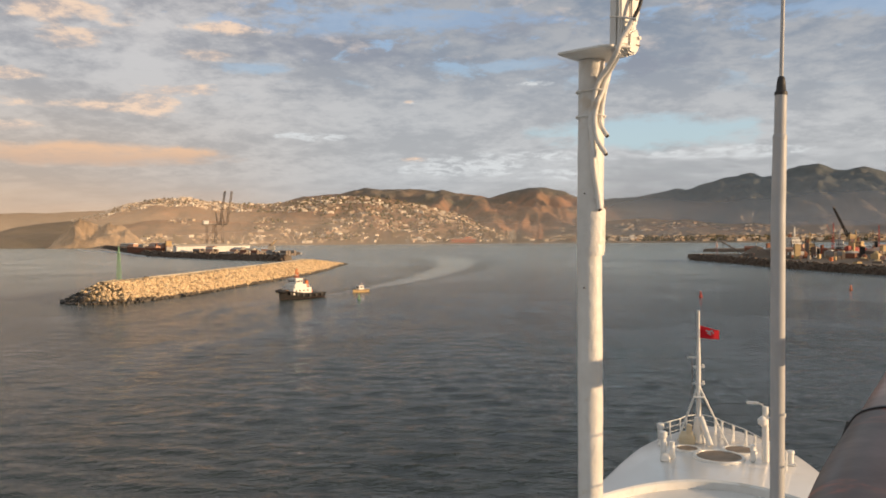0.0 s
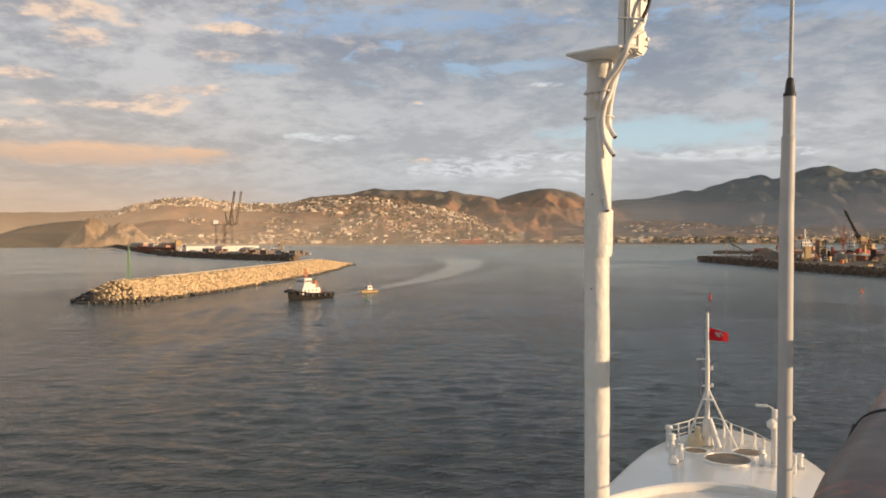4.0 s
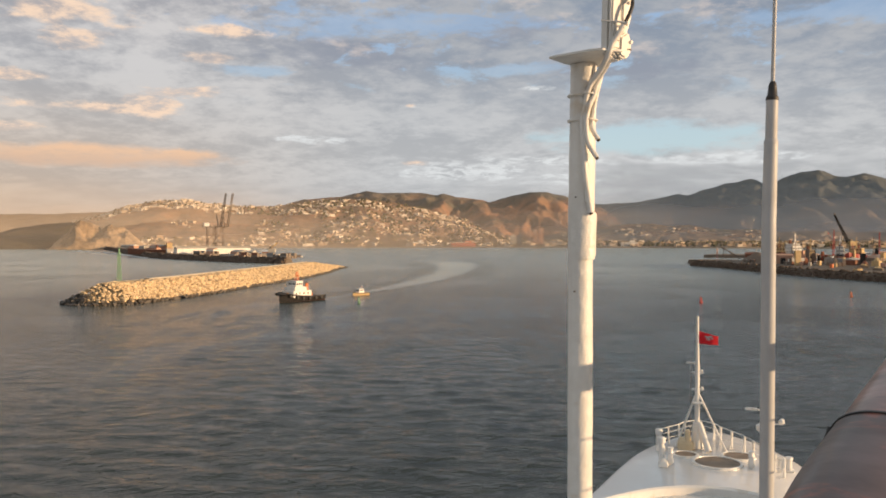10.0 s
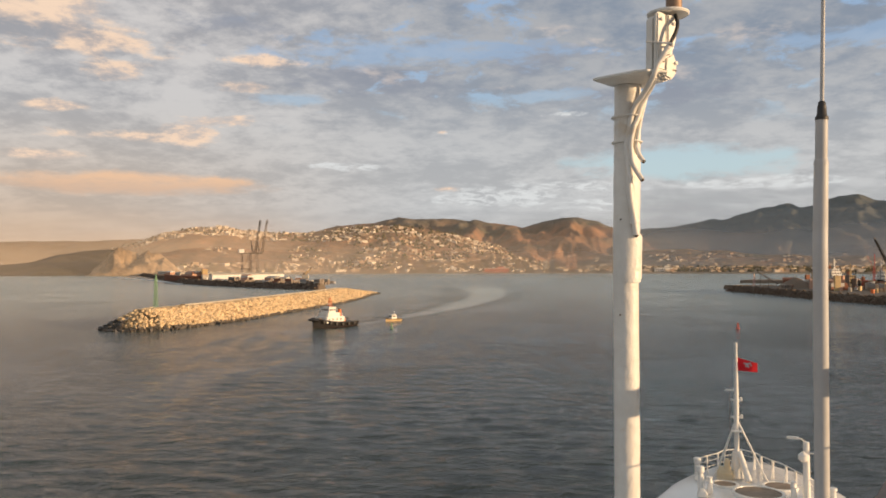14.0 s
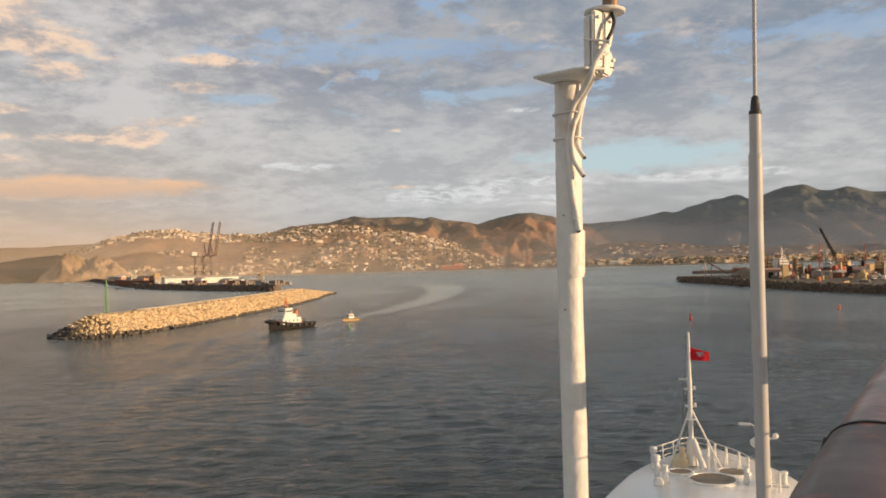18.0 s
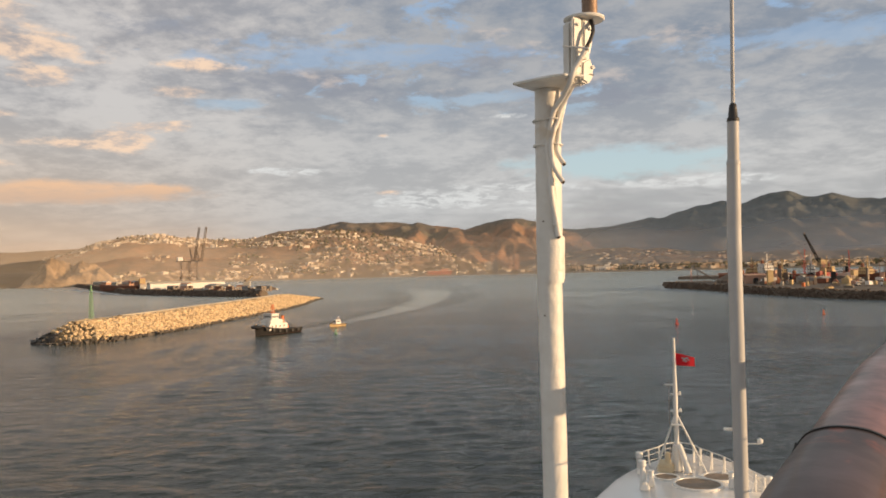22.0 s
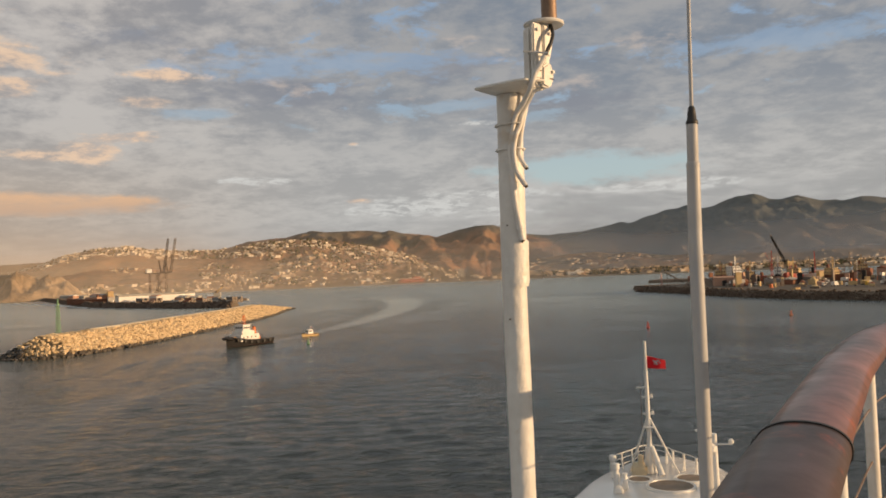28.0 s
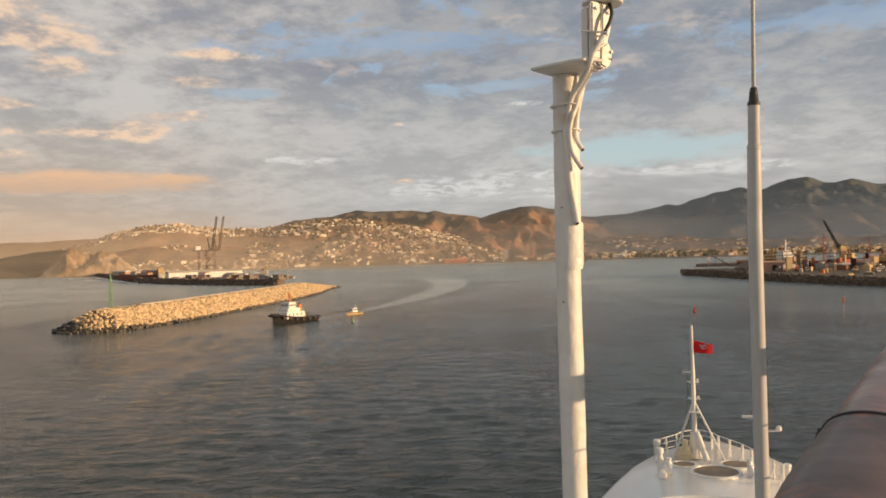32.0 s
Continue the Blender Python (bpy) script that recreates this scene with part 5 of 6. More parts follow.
def lattice(bm, w0, w1, h, bays, r=0.06):
    """A square braced tower."""
    for i in range(bays):
        z0, z1 = h * i / bays, h * (i + 1) / bays
        a, b = w0 + (w1 - w0) * i / bays, w0 + (w1 - w0) * (i + 1) / bays
        c0 = [(-a, -a, z0), (a, -a, z0), (a, a, z0), (-a, a, z0)]
        c1 = [(-b, -b, z1), (b, -b, z1), (b, b, z1), (-b, b, z1)]
        for j in range(4):
            add_tube(bm, [c0[j], c1[j]], r, 5)
            add_tube(bm, [c0[j], c1[(j + 1) % 4]], r * 0.6, 4)
            add_tube(bm, [c1[j], c1[(j + 1) % 4]], r * 0.6, 4)
    return bm


def build_beacon(name, label, mat, x, y, z, h, w):
    t = thing(name, label, "beacon", pose(x, y, z))
    part("tower", lattice(bmesh.new(), w, w * 0.55, h * 0.82, 6, 0.09), mat, t)
    part("column", lathe([(w * 0.2, 0), (w * 0.15, h * 0.8)], sides=12), mat, t, smooth=True)
    part("gallery", lathe([(w * 0.95, h * 0.82), (w * 0.95, h * 0.85)], sides=16), mat, t)
    part("lantern", lathe([(w * 0.4, h * 0.85), (w * 0.4, h * 0.95), (0.05, h)], sides=12), mat, t)
    part("base", lathe([(w * 1.3, -1.2), (w * 1.3, 0.0)], sides=16), "concrete", t)


build_breakwater()
build_beacon("green_beacon", "slim green navigation beacon tower on the breakwater", "green", -126, 330, 7.3, 13.5, 0.72)


# ---- boats and buoys ----
def hull_mesh(L, B, free, sheer, draft=1.5, transom=0.8, flare=0.8, top=True, n=14):
    """A boat's hull, bow to +y, deck at about z = free."""
    bm = bmesh.new()
    rows = []
    for i in range(n + 1):
        t = i / n
        y = -L / 2 + L * t
        w = B / 2 * (transom + (1 - transom) * min(1, t / 0.25)) if t < 0.25 else B / 2 * (1 - max(0, (t - 0.55) / 0.45) ** 2.2)
        w = max(w, 0.04)
        z = free + sheer * max(0, (t - 0.35) / 0.65) ** 2
        rows.append([bm.verts.new(v) for v in ((-w * flare * 0.7, y * 0.96, -draft), (-w * flare, y * 0.98, 0.1), (-w, y, z), (w, y, z), (w * flare, y * 0.98, 0.1), (w * flare * 0.7, y * 0.96, -draft))])
    for a, b in zip(rows, rows[1:]):
        for j in range(5):
            if j == 2 and not top:
                continue
            bm.faces.new((a[j], a[j + 1], b[j + 1], b[j]))
    bm.faces.new(rows[0])
    bm.faces.new(rows[-1][::-1])
    return bm


def build_tug():
    tug = thing("tugboat", "black-hulled tugboat with white wheelhouse and orange masts under way", "boat", pose(-52, 322, 0, 0, 0, 145))
    L, B = 23.0, 8.2
    hull = part("hull", hull_mesh(L, B, 1.7, 2.2), "hullblack", tug, smooth=True)
    part("boot_top", hull_mesh(L * 0.995, B * 1.0, 0.12, 0.05), "bootred", hull, "dull red boot top")
    gun = bmesh.new()
    for s in (-1, 1):
        add_tube(gun, smooth_path([(s * B / 2 * k, -L / 2 + L * t, z + 0.1) for t, k, z in ((0.02, 0.82, 1.7), (0.25, 1.0, 1.7), (0.55, 1.0, 1.95), (0.75, 0.84, 2.5), (0.9, 0.5, 3.2), (0.995, 0.06, 3.85))], 5), 0.28, 8)
    part("rubbing_fender", gun, "rubber", tug, smooth=True)
    deck = part("deckhouse", rounded(box(0, 1.8, 1.7, 6.4, 10.0, 2.5), 0.15), "boatwhite", tug)
    for s in (-1, 1):
        for y in (-1, 1.2, 3.4, 5.4):
            part("window", box(s * 3.2, y, 2.9, 0.06, 0.6, 0.6), "glass", deck)
    wheel = part("wheelhouse", rounded(box(0, 2.8, 5.4, 4.6, 3.8, 2.4, top=1.04), 0.12), "boatwhite", tug)
    part("upper_house", rounded(box(0, 2.3, 4.15, 5.4, 6.6, 1.5), 0.12), "boatwhite", tug)
    for x in (-1.2, 0, 1.2):
        part("window", box(x, 4.72, 6.6, 0.95, 0.07, 1.0), "glass", wheel)
    for s in (-1, 1):
        for y in (1.7, 2.9, 4.0):
            part("window", box(s * 2.33, y, 6.5, 0.07, 0.85, 1.0), "glass", wheel)
    part("roof", rounded(box(0, 2.8, 7.8, 5.0, 4.3, 0.18), 0.05), "boatwhite", wheel)
    part("mast", lattice(bmesh.new(), 0.55, 0.25, 3.6, 4, 0.08), "orange", tug, "orange lattice mast").location = (0, 1.8, 7.95)
    part("yard", box(0, 1.8, 9.9, 2.4, 0.16, 0.16), "orange", tug)
    part("radar", box(0, 2.3, 8.9, 1.8, 0.2, 0.2), "boatwhite", tug)
    for s in (-1, 1):
        funnel = part("funnel", rounded(box(s * 1.9, -1.6, 4.0, 0.9, 1.2, 2.9, top=0.9), 0.1), "orange", tug, "orange funnel with black top")
        part("funnel_top", box(s * 1.9, -1.6, 6.88, 0.75, 1.0, 0.35), "rubber", funnel)
    part("towing_winch", rounded(box(0, 8.0, 2.2, 2.6, 1.8, 1.5), 0.2), "steel", tug)
    part("aft_winch", rounded(box(0, -5.0, 1.7, 2.4, 1.6, 1.4), 0.2), "orange", tug)
    part("hook_frame", tube([(-1.8, -7, 1.7), (-1.8, -7, 3.2), (1.8, -7, 3.2), (1.8, -7, 1.7)], 0.15, 6), "hullblack", tug)
    raft = part("life_raft", tube([(2.0, -3.2, 4.5), (2.0, -4.4, 4.5)], 0.42, 10), "boatwhite", tug)
    part("raft_cradle", box(2.0, -3.8, 1.7, 0.4, 0.8, 2.45), "steel", raft)
    for s in (-1, 1):
        for t, k, z in ((0.15, 0.95, 1.3), (0.3, 1.0, 1.3), (0.45, 1.0, 1.3), (0.6, 0.98, 1.5), (0.72, 0.88, 1.9), (0.84, 0.66, 2.4)):
            tyre = bmesh.new()
            bmesh.ops.create_cone(tyre, cap_ends=True, segments=12, radius1=0.62, radius2=0.62, depth=0.35, matrix=pose(s * B / 2 * k + s * 0.1, -L / 2 + L * t, z, 0, 90, 0))
            part("tyre_fender", tyre, "rubber", tug)
    part("bow_fender", tube(smooth_path([(-2.2, 10.3, 3.0), (-1.0, 11.8, 3.3), (0, 12.4, 3.4), (1.0, 11.8, 3.3), (2.2, 10.3, 3.0)], 4), 0.55, 10), "rubber", tug, smooth=True)
    rail_pts = [(-2.7, -2.4, 5.1), (-2.7, 6.2, 5.1), (2.7, 6.2, 5.1), (2.7, -2.4, 5.1)]
    part("hand_rail", tube(rail_pts, 0.05, 5), "boatwhite", tug)
    for x, y, _ in rail_pts + [(-2.7, 2, 0), (2.7, 2, 0)]:
        part("rail_post", tube([(x, y, 4.1), (x, y, 5.1)], 0.04, 5), "boatwhite", tug)


def build_pilot():
    boat = thing("pilot_boat", "small pilot boat with yellow hull and white cabin under way", "boat", pose(-31, 353, 0, 0, 0, 140) @ Matrix.Diagonal((1.05, 1.05, 1.05, 1)))
    part("hull", hull_mesh(8.6, 2.9, 1.0, 0.5, 0.6), "ochre", boat, "weathered yellow hull", smooth=True)
    cabin = part("cabin", rounded(box(0, 0.2, 1.0, 2.0, 3.0, 1.7, top=0.85), 0.12), "boatwhite", boat)
    for s in (-1, 1):
        part("window", box(s * 0.95, 0.3, 1.8, 0.08, 1.6, 0.5), "glass", cabin)
    part("window", box(0, 1.58, 1.75, 1.4, 0.08, 0.55), "glass", cabin)
    part("mast", tube([(0, -0.8, 2.6), (0, -0.8, 4.2)], 0.06, 6), "boatwhite", boat)
    part("light_bar", box(0, -0.8, 3.3, 1.0, 0.1, 0.1), "orange", boat)
    part("fender", tube(smooth_path([(-1.4, -4.1, 0.8), (-1.5, 0, 0.85), (-0.9, 3.0, 1.1), (0, 4.35, 1.4), (0.9, 3.0, 1.1), (1.5, 0, 0.85), (1.4, -4.1, 0.8)], 4), 0.14, 6), "rubber", boat)


def build_buoy(label, mat, x, y, s=1.0, group="channel buoys"):
    b = thing("buoy", label, "buoy", pose(x, y, 0), group)
    part("float", lathe([(0.9 * s, -0.6 * s), (1.15 * s, 0.0), (1.1 * s, 0.6 * s), (0.5 * s, 0.8 * s)], sides=16), mat, b, smooth=True)
    part("tower", lattice(bmesh.new(), 0.5 * s, 0.22 * s, 2.6 * s, 3, 0.09 * s), mat, b).location = (0, 0, 0.7 * s)
    part("daymark", lathe([(0.5 * s, 1.9 * s), (0.42 * s, 3.0 * s)], sides=10), mat, b)
    part("lantern", lathe([(0.2 * s, 3.3 * s), (0.2 * s, 3.8 * s), (0.05 * s, 3.95 * s)], sides=10), mat, b)


build_tug()
build_pilot()
build_buoy("green channel buoy with lattice top", "green", -28, 312, 0.6)
build_buoy("red channel buoy with lattice top", "buoyred", 103, 311, 0.62)
build_buoy("orange-red channel buoy further out", "orange", 177, 342, 0.55)


# ---- port works ----
def quay(name, line, width, top, mat, label, taper=0.0):
    """A filled quay along a line of plan points, land to its left side if width is positive."""
    bm = bmesh.new()
    rows = []
    pts = smooth_path([(x, y, 0) for x, y in line], 6)
    n = len(pts)
    for i, p in enumerate(pts):
        way = (pts[min(i + 1, n - 1)] - pts[max(i - 1, 0)]).normalized()
        side = Vector((-way.y, way.x, 0))
        jig = fbm(i * 0.6, top, 2.0) * 1.2
        sg = -1 if width < 0 else 1
        wd = width * (0.03 + 0.97 * min(1, i / n / taper)) if taper else width
        rows.append([bm.verts.new(p + side * d + Vector((0, 0, z))) for d, z in ((jig - top * 0.9 * sg, -1.5), (jig * 0.5, top), (wd, top), (wd + 3 * sg, -1.5))])
    for a, b in zip(rows, rows[1:]):
        for j in range(3):
            bm.faces.new((a[j], a[j + 1], b[j + 1], b[j]))
    bm.faces.new(rows[0])
    bm.faces.new(rows[-1][::-1])
    return setting(name, bm, mat, label)


def riprap(name, line, top, step, size, mat, label, seed, side_sign=-1):
    rng = random.Random(seed)
    base = [rock_mesh("lump", seed * 7 + s, mat) for s in range(5)]
    verts, faces = [], []
    pts = smooth_path([(x, y, 0) for x, y in line], 8)
    for p, q in zip(pts, pts[1:]):
        way = (q - p).normalized()
        side = Vector((-way.y, way.x, 0)) * side_sign
        for a in range(int((q - p).length / step) + 1):
            for r in range(4):
                k = r / 3
                s = p + way * (a * step + rng.uniform(-0.6, 0.6)) + side * (k * top * 1.1 + rng.uniform(-1.0, 1.0)) + Vector((0, 0, top * (1 - k) + rng.uniform(-0.8, 0.6)))
                me = rng.choice(base)
                b = len(verts)
                z = size * rng.uniform(0.7, 1.3)
                t = Matrix.Rotation(rng.uniform(0, 6.28), 3, "Z")
                verts.extend(tuple(s + t @ (v.co * z)) for v in me.vertices)
                faces.extend(tuple(b + v for v in f.vertices) for f in me.polygons)
    me = bpy.data.meshes.new(name)
    me.from_pydata(verts, [], faces)
    me.materials.append(M[mat])
    tagged(new(name, me), label, "rocks", "", "stuff")
    for me in base:
        bpy.data.meshes.remove(me)


R_LINE = [(233, 720), (240, 655), (241, 567), (246, 509), (256, 460), (285, 390)]
quay("quay_east", R_LINE[::-1], -420, 4.6, "yard", "working port ground behind a dark rock bank")
riprap("east_rock_bank", R_LINE[::-1], 4.6, 1.3, 0.7, "darkrock", "dark rock bank of the port mole", 3, 1)
R2 = [(338, 1010), (400, 975), (520, 960)]
quay("quay_inner", R2, 60, 3.5, "darkrock", "low inner mole with a beacon")
L_LINE = [(-138, 776), (-180, 808), (-229, 862), (-333, 995), (-426, 1175), (-737, 1830)]
quay("quay_west", L_LINE, -200, 4.5, "yard", "container port ground on a dark rock wall", 0.95)
riprap("west_rock_bank", L_LINE, 5.0, 2.6, 1.5, "darkrock", "dark rock bank of the container port", 5, 1)


def shed(x, y, z, sx, sy, h, turn, mat, roofmat, label, group="", doors=True):
    s = thing("shed", label, "building", pose(x, y, z, 0, 0, turn), group)
    part("wall", box(0, 0, 0, sx, sy, h), mat, s)
    bm = bmesh.new()
    a = [(-sx / 2 - 0.5, -sy / 2 - 0.5, h), (sx / 2 + 0.5, -sy / 2 - 0.5, h), (sx / 2 + 0.5, sy / 2 + 0.5, h), (-sx / 2 - 0.5, sy / 2 + 0.5, h), (-sx / 2 - 0.5, 0, h + sy * 0.16), (sx / 2 + 0.5, 0, h + sy * 0.16)]
    v = [bm.verts.new(q) for q in a]
    for f in ((0, 1, 5, 4), (2, 3, 4, 5), (1, 2, 5), (3, 0, 4), (3, 2, 1, 0)):
        bm.faces.new([v[i] for i in f])
    part("roof", bm, roofmat, s)
    for i in range(max(1, int(sx / 9)) if doors else 0):
        part("door", box(-sx / 2 + (i + 0.5) * sx / max(1, int(sx / 9)), -sy / 2 - 0.06, 0, 4, 0.12, h * 0.62), "crane", s)


def gantry_crane(x, y, z, turn, house=True):
    c = thing("gantry_crane", "dark ship-to-shore gantry crane with raised boom and white machine house", "crane", pose(x, y, z, 0, 0, turn), "container port cranes")
    for sx in (-9, 9):
        for sy in (-10, 10):
            part("leg", tube([(sx * 0.5, sy * 0.6, 0), (sx * 0.45, sy * 0.6, 34)], 0.3, 6), "crane", c)
        part("portal_beam", tube([(sx * 0.47, -6, 14), (sx * 0.47, 6, 14)], 0.35, 6), "crane", c)
        part("brace", tube([(sx * 0.47, -6, 14), (sx * 0.45, 6, 34)], 0.22, 5), "crane", c)
    for sy in (-10, 10):
        part("sill_beam", tube([(-4.3, sy * 0.6, 12), (4.3, sy * 0.6, 12)], 0.35, 6), "crane", c)
    for sx in (-2.5, 2.5):
        part("girder", tube([(sx, -12, 34.5), (sx, 11, 34.5)], 0.5, 6), "crane", c)
    if house:
        part("machine_house", rounded(box(0, -7, 35.0, 5.5, 7, 5), 0.3), "boatwhite", c, "white machine house")
    part("apex_frame", tube([(-4, 9, 34), (0, 6, 52), (4, 9, 34)], 0.4, 6), "crane", c)
    boom = part("boom", lattice(bmesh.new(), 1.2, 0.9, 46, 11, 0.3), "crane", c, "raised lattice boom")
    boom.matrix_basis = pose(0, 12, 34.5, -9, 0, 0)
    part("stay", tube([(0, 6, 52), (0, 15.2, 56)], 0.25, 5), "crane", c)


gantry_crane(-296, 1100, 4.5, -62)
gantry_crane(-286, 1097, 4.5, -62, False)
shed(-272, 1015, 4.5, 92, 14, 7.0, 34, "boatwhite", "paleconcrete", "long cream quayside warehouse", "", False)
shed(-356, 1085, 4.5, 12, 10, 9, 128, "clay", "concrete", "rust-red port store beside the quay")
shed(-346, 1078, 4.5, 7, 7, 13, 118, "ochre", "clay", "slim reddish silo house")
shed(-340, 1060, 4.5, 9, 7, 6, 118, "concrete", "clay", "low port store with a red roof")
shed(-380, 1180, 4.5, 60, 20, 6, 128, "concrete", "concrete", "pale warehouse with grey roof")
shed(-430, 1290, 4.5, 50, 20, 6, 120, "concrete", "clay", "warehouse with reddish roof")
shed(-225, 960, 4.5, 26, 12, 4, 128, "concrete", "concrete", "low grey port building")
for n, (x, y, l) in enumerate(((-520, 1480, 30), (-560, 1540, 22), (-480, 1420, 18), (-610, 1640, 26), (-300, 1010, 14), (-262, 975, 10), (-205, 925, 9), (-180, 890, 8))):
    shed(x, y, 4.5, l, 10, 4 + n % 3, 125 + 7 * n, ("concrete", "clay", "boatwhite")[n % 3], ("concrete", "boatwhite", "clay")[n % 3], "small sunlit building beside the container port", "port buildings")


def containers(x, y, z, turn, rows, high, seed):
    rng = random.Random(seed)
    tones = ("container", "clay", "crane", "concrete", "rust", "container", "darkrock")
    me = {}
    for i in range(rows):
        for j in range(rng.randint(1, high)):
            tone = rng.choice(tones)
            ob = thing("shipping_container", "stacked steel shipping container on the quay", "container", pose(x, y, z, 0, 0, turn) @ pose(0, i * 2.9, j * 2.62), "container stacks")
            part("body", rounded(box(0, 0, 0, 12.2, 2.44, 2.6), 0.08, 1), tone, ob)
            for e in (-1, 1):
                part("door", box(e * 6.13, 0, 0.12, 0.08, 2.3, 2.36), "crane", ob)


for n, (x, y) in enumerate(((-135, 790), (-150, 800), (-170, 822), (-188, 842), (-205, 870), (-240, 905), (-262, 940))):
    containers(x, y, 4.5, 128 + n * 2, 4, 2, n)


def harbour_crane(x, y, z, turn, mat, boom_turn, length, lift=11, boom_mat="hullblack"):
    c = thing("harbour_crane", "mobile harbour crane with a dark lattice boom", "crane", pose(x, y, z, 0, 0, turn))
    part("chassis", rounded(box(0, 0, 0, 12, 8, 3), 0.3), "crane", c)
    part("tower", rounded(box(0, 0, 3, 2.6, 2.6, lift + 1, top=0.8), 0.2), "crane", c)
    part("house", rounded(box(1.5, 0, lift - 2, 7, 4.5, 4), 0.3), mat, c, "box-shaped machinery house")
    part("boom", lattice(bmesh.new(), 1.0, 0.5, length, 9, 0.25 if length > 20 else 0.16), boom_mat, c).matrix_basis = pose(-2, 0, lift, 0, boom_turn, 0)
    part("boom_head", box(-2 + math.sin(radians(boom_turn)) * length, 0, lift + math.cos(radians(boom_turn)) * length, 1.2, 1.2, 1.4), "crane", c)


def vessel(x, y, z, turn, L, B, hullmat, housemat, label, mast=True, boxes=2):
    v = thing("ship", label, "ship", pose(x, y, z, 0, 0, turn), "ships in the port")
    part("hull", hull_mesh(L, B, B * 0.42, B * 0.22, 1.0), hullmat, v, smooth=True)
    for i in range(boxes):
        h = part("deckhouse", rounded(box(0, -L * 0.18, B * 0.42 + i * 2.8, B * (0.74 - 0.07 * i), L * (0.3 - 0.04 * i), 2.8), 0.2), housemat, v)
        for k in range(4):
            part("window", box(-B * 0.25 + k * B * 0.16, -L * 0.18 + L * (0.3 - 0.04 * i) / 2 + 0.02, B * 0.42 + i * 2.8 + 1.3, B * 0.1, 0.08, 0.9), "glass", h)
        for s in (-1, 1):
            for k in range(3):
                part("window", box(s * B * (0.37 - 0.035 * i), -L * 0.18 + (k - 1) * L * 0.07, B * 0.42 + i * 2.8 + 1.3, 0.08, 0.9, 0.8), "glass", h)
    top = B * 0.42 + boxes * 2.8
    part("funnel", rounded(box(0, -L * 0.28, top - 0.2, 2.0, 2.6, 3.2, top=0.85), 0.2), "rust", v)
    if mast:
        part("mast", lattice(bmesh.new(), 0.5, 0.2, 9, 5, 0.12), housemat, v).location = (0, -L * 0.12, top - 0.1)
        part("fore_mast", tube([(0, L * 0.22, B * 0.42), (0, L * 0.22, B * 0.42 + 10)], 0.2, 6), hullmat, v)
        part("boom", tube([(0, L * 0.22, B * 0.42 + 3), (0, L * 0.02, B * 0.42 + 9)], 0.14, 6), hullmat, v)


vessel(-375, 1075, 3.6, 68, 62, 12, "rust", "clay", "long rust-red barge lying at the container quay", False, 1)
harbour_crane(-165, 835, 4.5, 0, "concrete", 48, 12, 7, "ochre")
harbour_crane(373, 722, 4.6, 8, "ochre", -29, 29, 15)
vessel(372, 640, 5.4, 195, 34, 10, "rust", "ochre", "rust-red trawler with ochre wheelhouse hauled up in the yard", True, 2)
vessel(352, 652, 5.4, 200, 30, 11, "boatwhite", "boatwhite", "broad white ship seen end-on in the yard", False, 1)
vessel(338, 672, 5.4, 150, 30, 9, "hullblack", "boatwhite", "dark-hulled vessel with sunlit white deckhouse", True, 3)
vessel(318, 655, 5.4, 185, 16, 6, "hullred", "hullred", "small red boat standing on the quay", False, 1)
vessel(300, 700, 5.4, 100, 26, 7, "rust", "ochre", "rust-red fishing boat with ochre deckhouse", True, 1)
vessel(425, 690, 5.4, 160, 52, 13, "rust", "ochre", "rusty workboat with ochre deckhouse", True, 2)
vessel(450, 640, 5.4, 185, 46, 13, "hullred", "boatwhite", "red and white ship laid up in the yard", True, 3)
vessel(286, 668, 5.2, 160, 40, 13, "rust", "ochre", "fishing ship with ochre superstructure laid up in the yard", True, 2)
vessel(312, 690, 5.2, 190, 44, 14, "hullblack", "boatwhite", "white-housed ship with dark hull laid up in the yard", True, 3)
vessel(334, 640, 5.2, 140, 38, 13, "hullred", "ochre", "red-hulled ship with weathered ochre bridge in the yard", True, 2)
vessel(300, 640, 5.2, 175, 30, 10, "hullblack", "ochre", "dark trawler with ochre wheelhouse in the yard", True, 2)
ore = thing("ore_heap", "conical heap of dark brown ore on the quay", "heap", pose(268, 668, 4.5))
part("heap", lathe([(16.0, 0), (11.5, 2.6), (6.0, 5.8), (2.0, 7.9), (0.3, 8.4)], sides=20), "darkrock", ore, smooth=True)
belt = thing("conveyor", "dark inclined conveyor beside the ore heap", "conveyor", pose(250, 676, 4.5, 0, 0, -20))
part("beam", tube([(-9, 0, 12.5), (7, 0, 3.0)], 0.55, 6), "crane", belt)
for dx_, dz_ in ((-7, 11.3), (-1, 7.7), (5, 4.2)):
    part("trestle", tube([(dx_, 0, 0), (dx_, 0, dz_)], 0.25, 6), "crane", belt)
shed(330, 715, 4.6, 20, 10, 5, 10, "concrete", "clay", "yard shed with a reddish roof")
shed(410, 725, 4.6, 24, 12, 6, -5, "rust", "clay", "rusty yard workshop with red roof")
shed(285, 690, 4.6, 18, 9, 5, 80, "concrete", "boatwhite", "small pale port office")
shed(480, 730, 4.6, 26, 14, 7, 4, "clay", "rust", "large clay-red yard shed")
for n, (x, y) in enumerate(((270, 600), (290, 640), (262, 660), (310, 620), (292, 580), (330, 600))):
    containers(x, y, 4.6, 20 + 17 * n, 3, 2, n + 30)
build_beacon("red_beacon", "red and white harbour light tower on the mole end", "faded", 250, 712, 4.6, 12, 0.8)
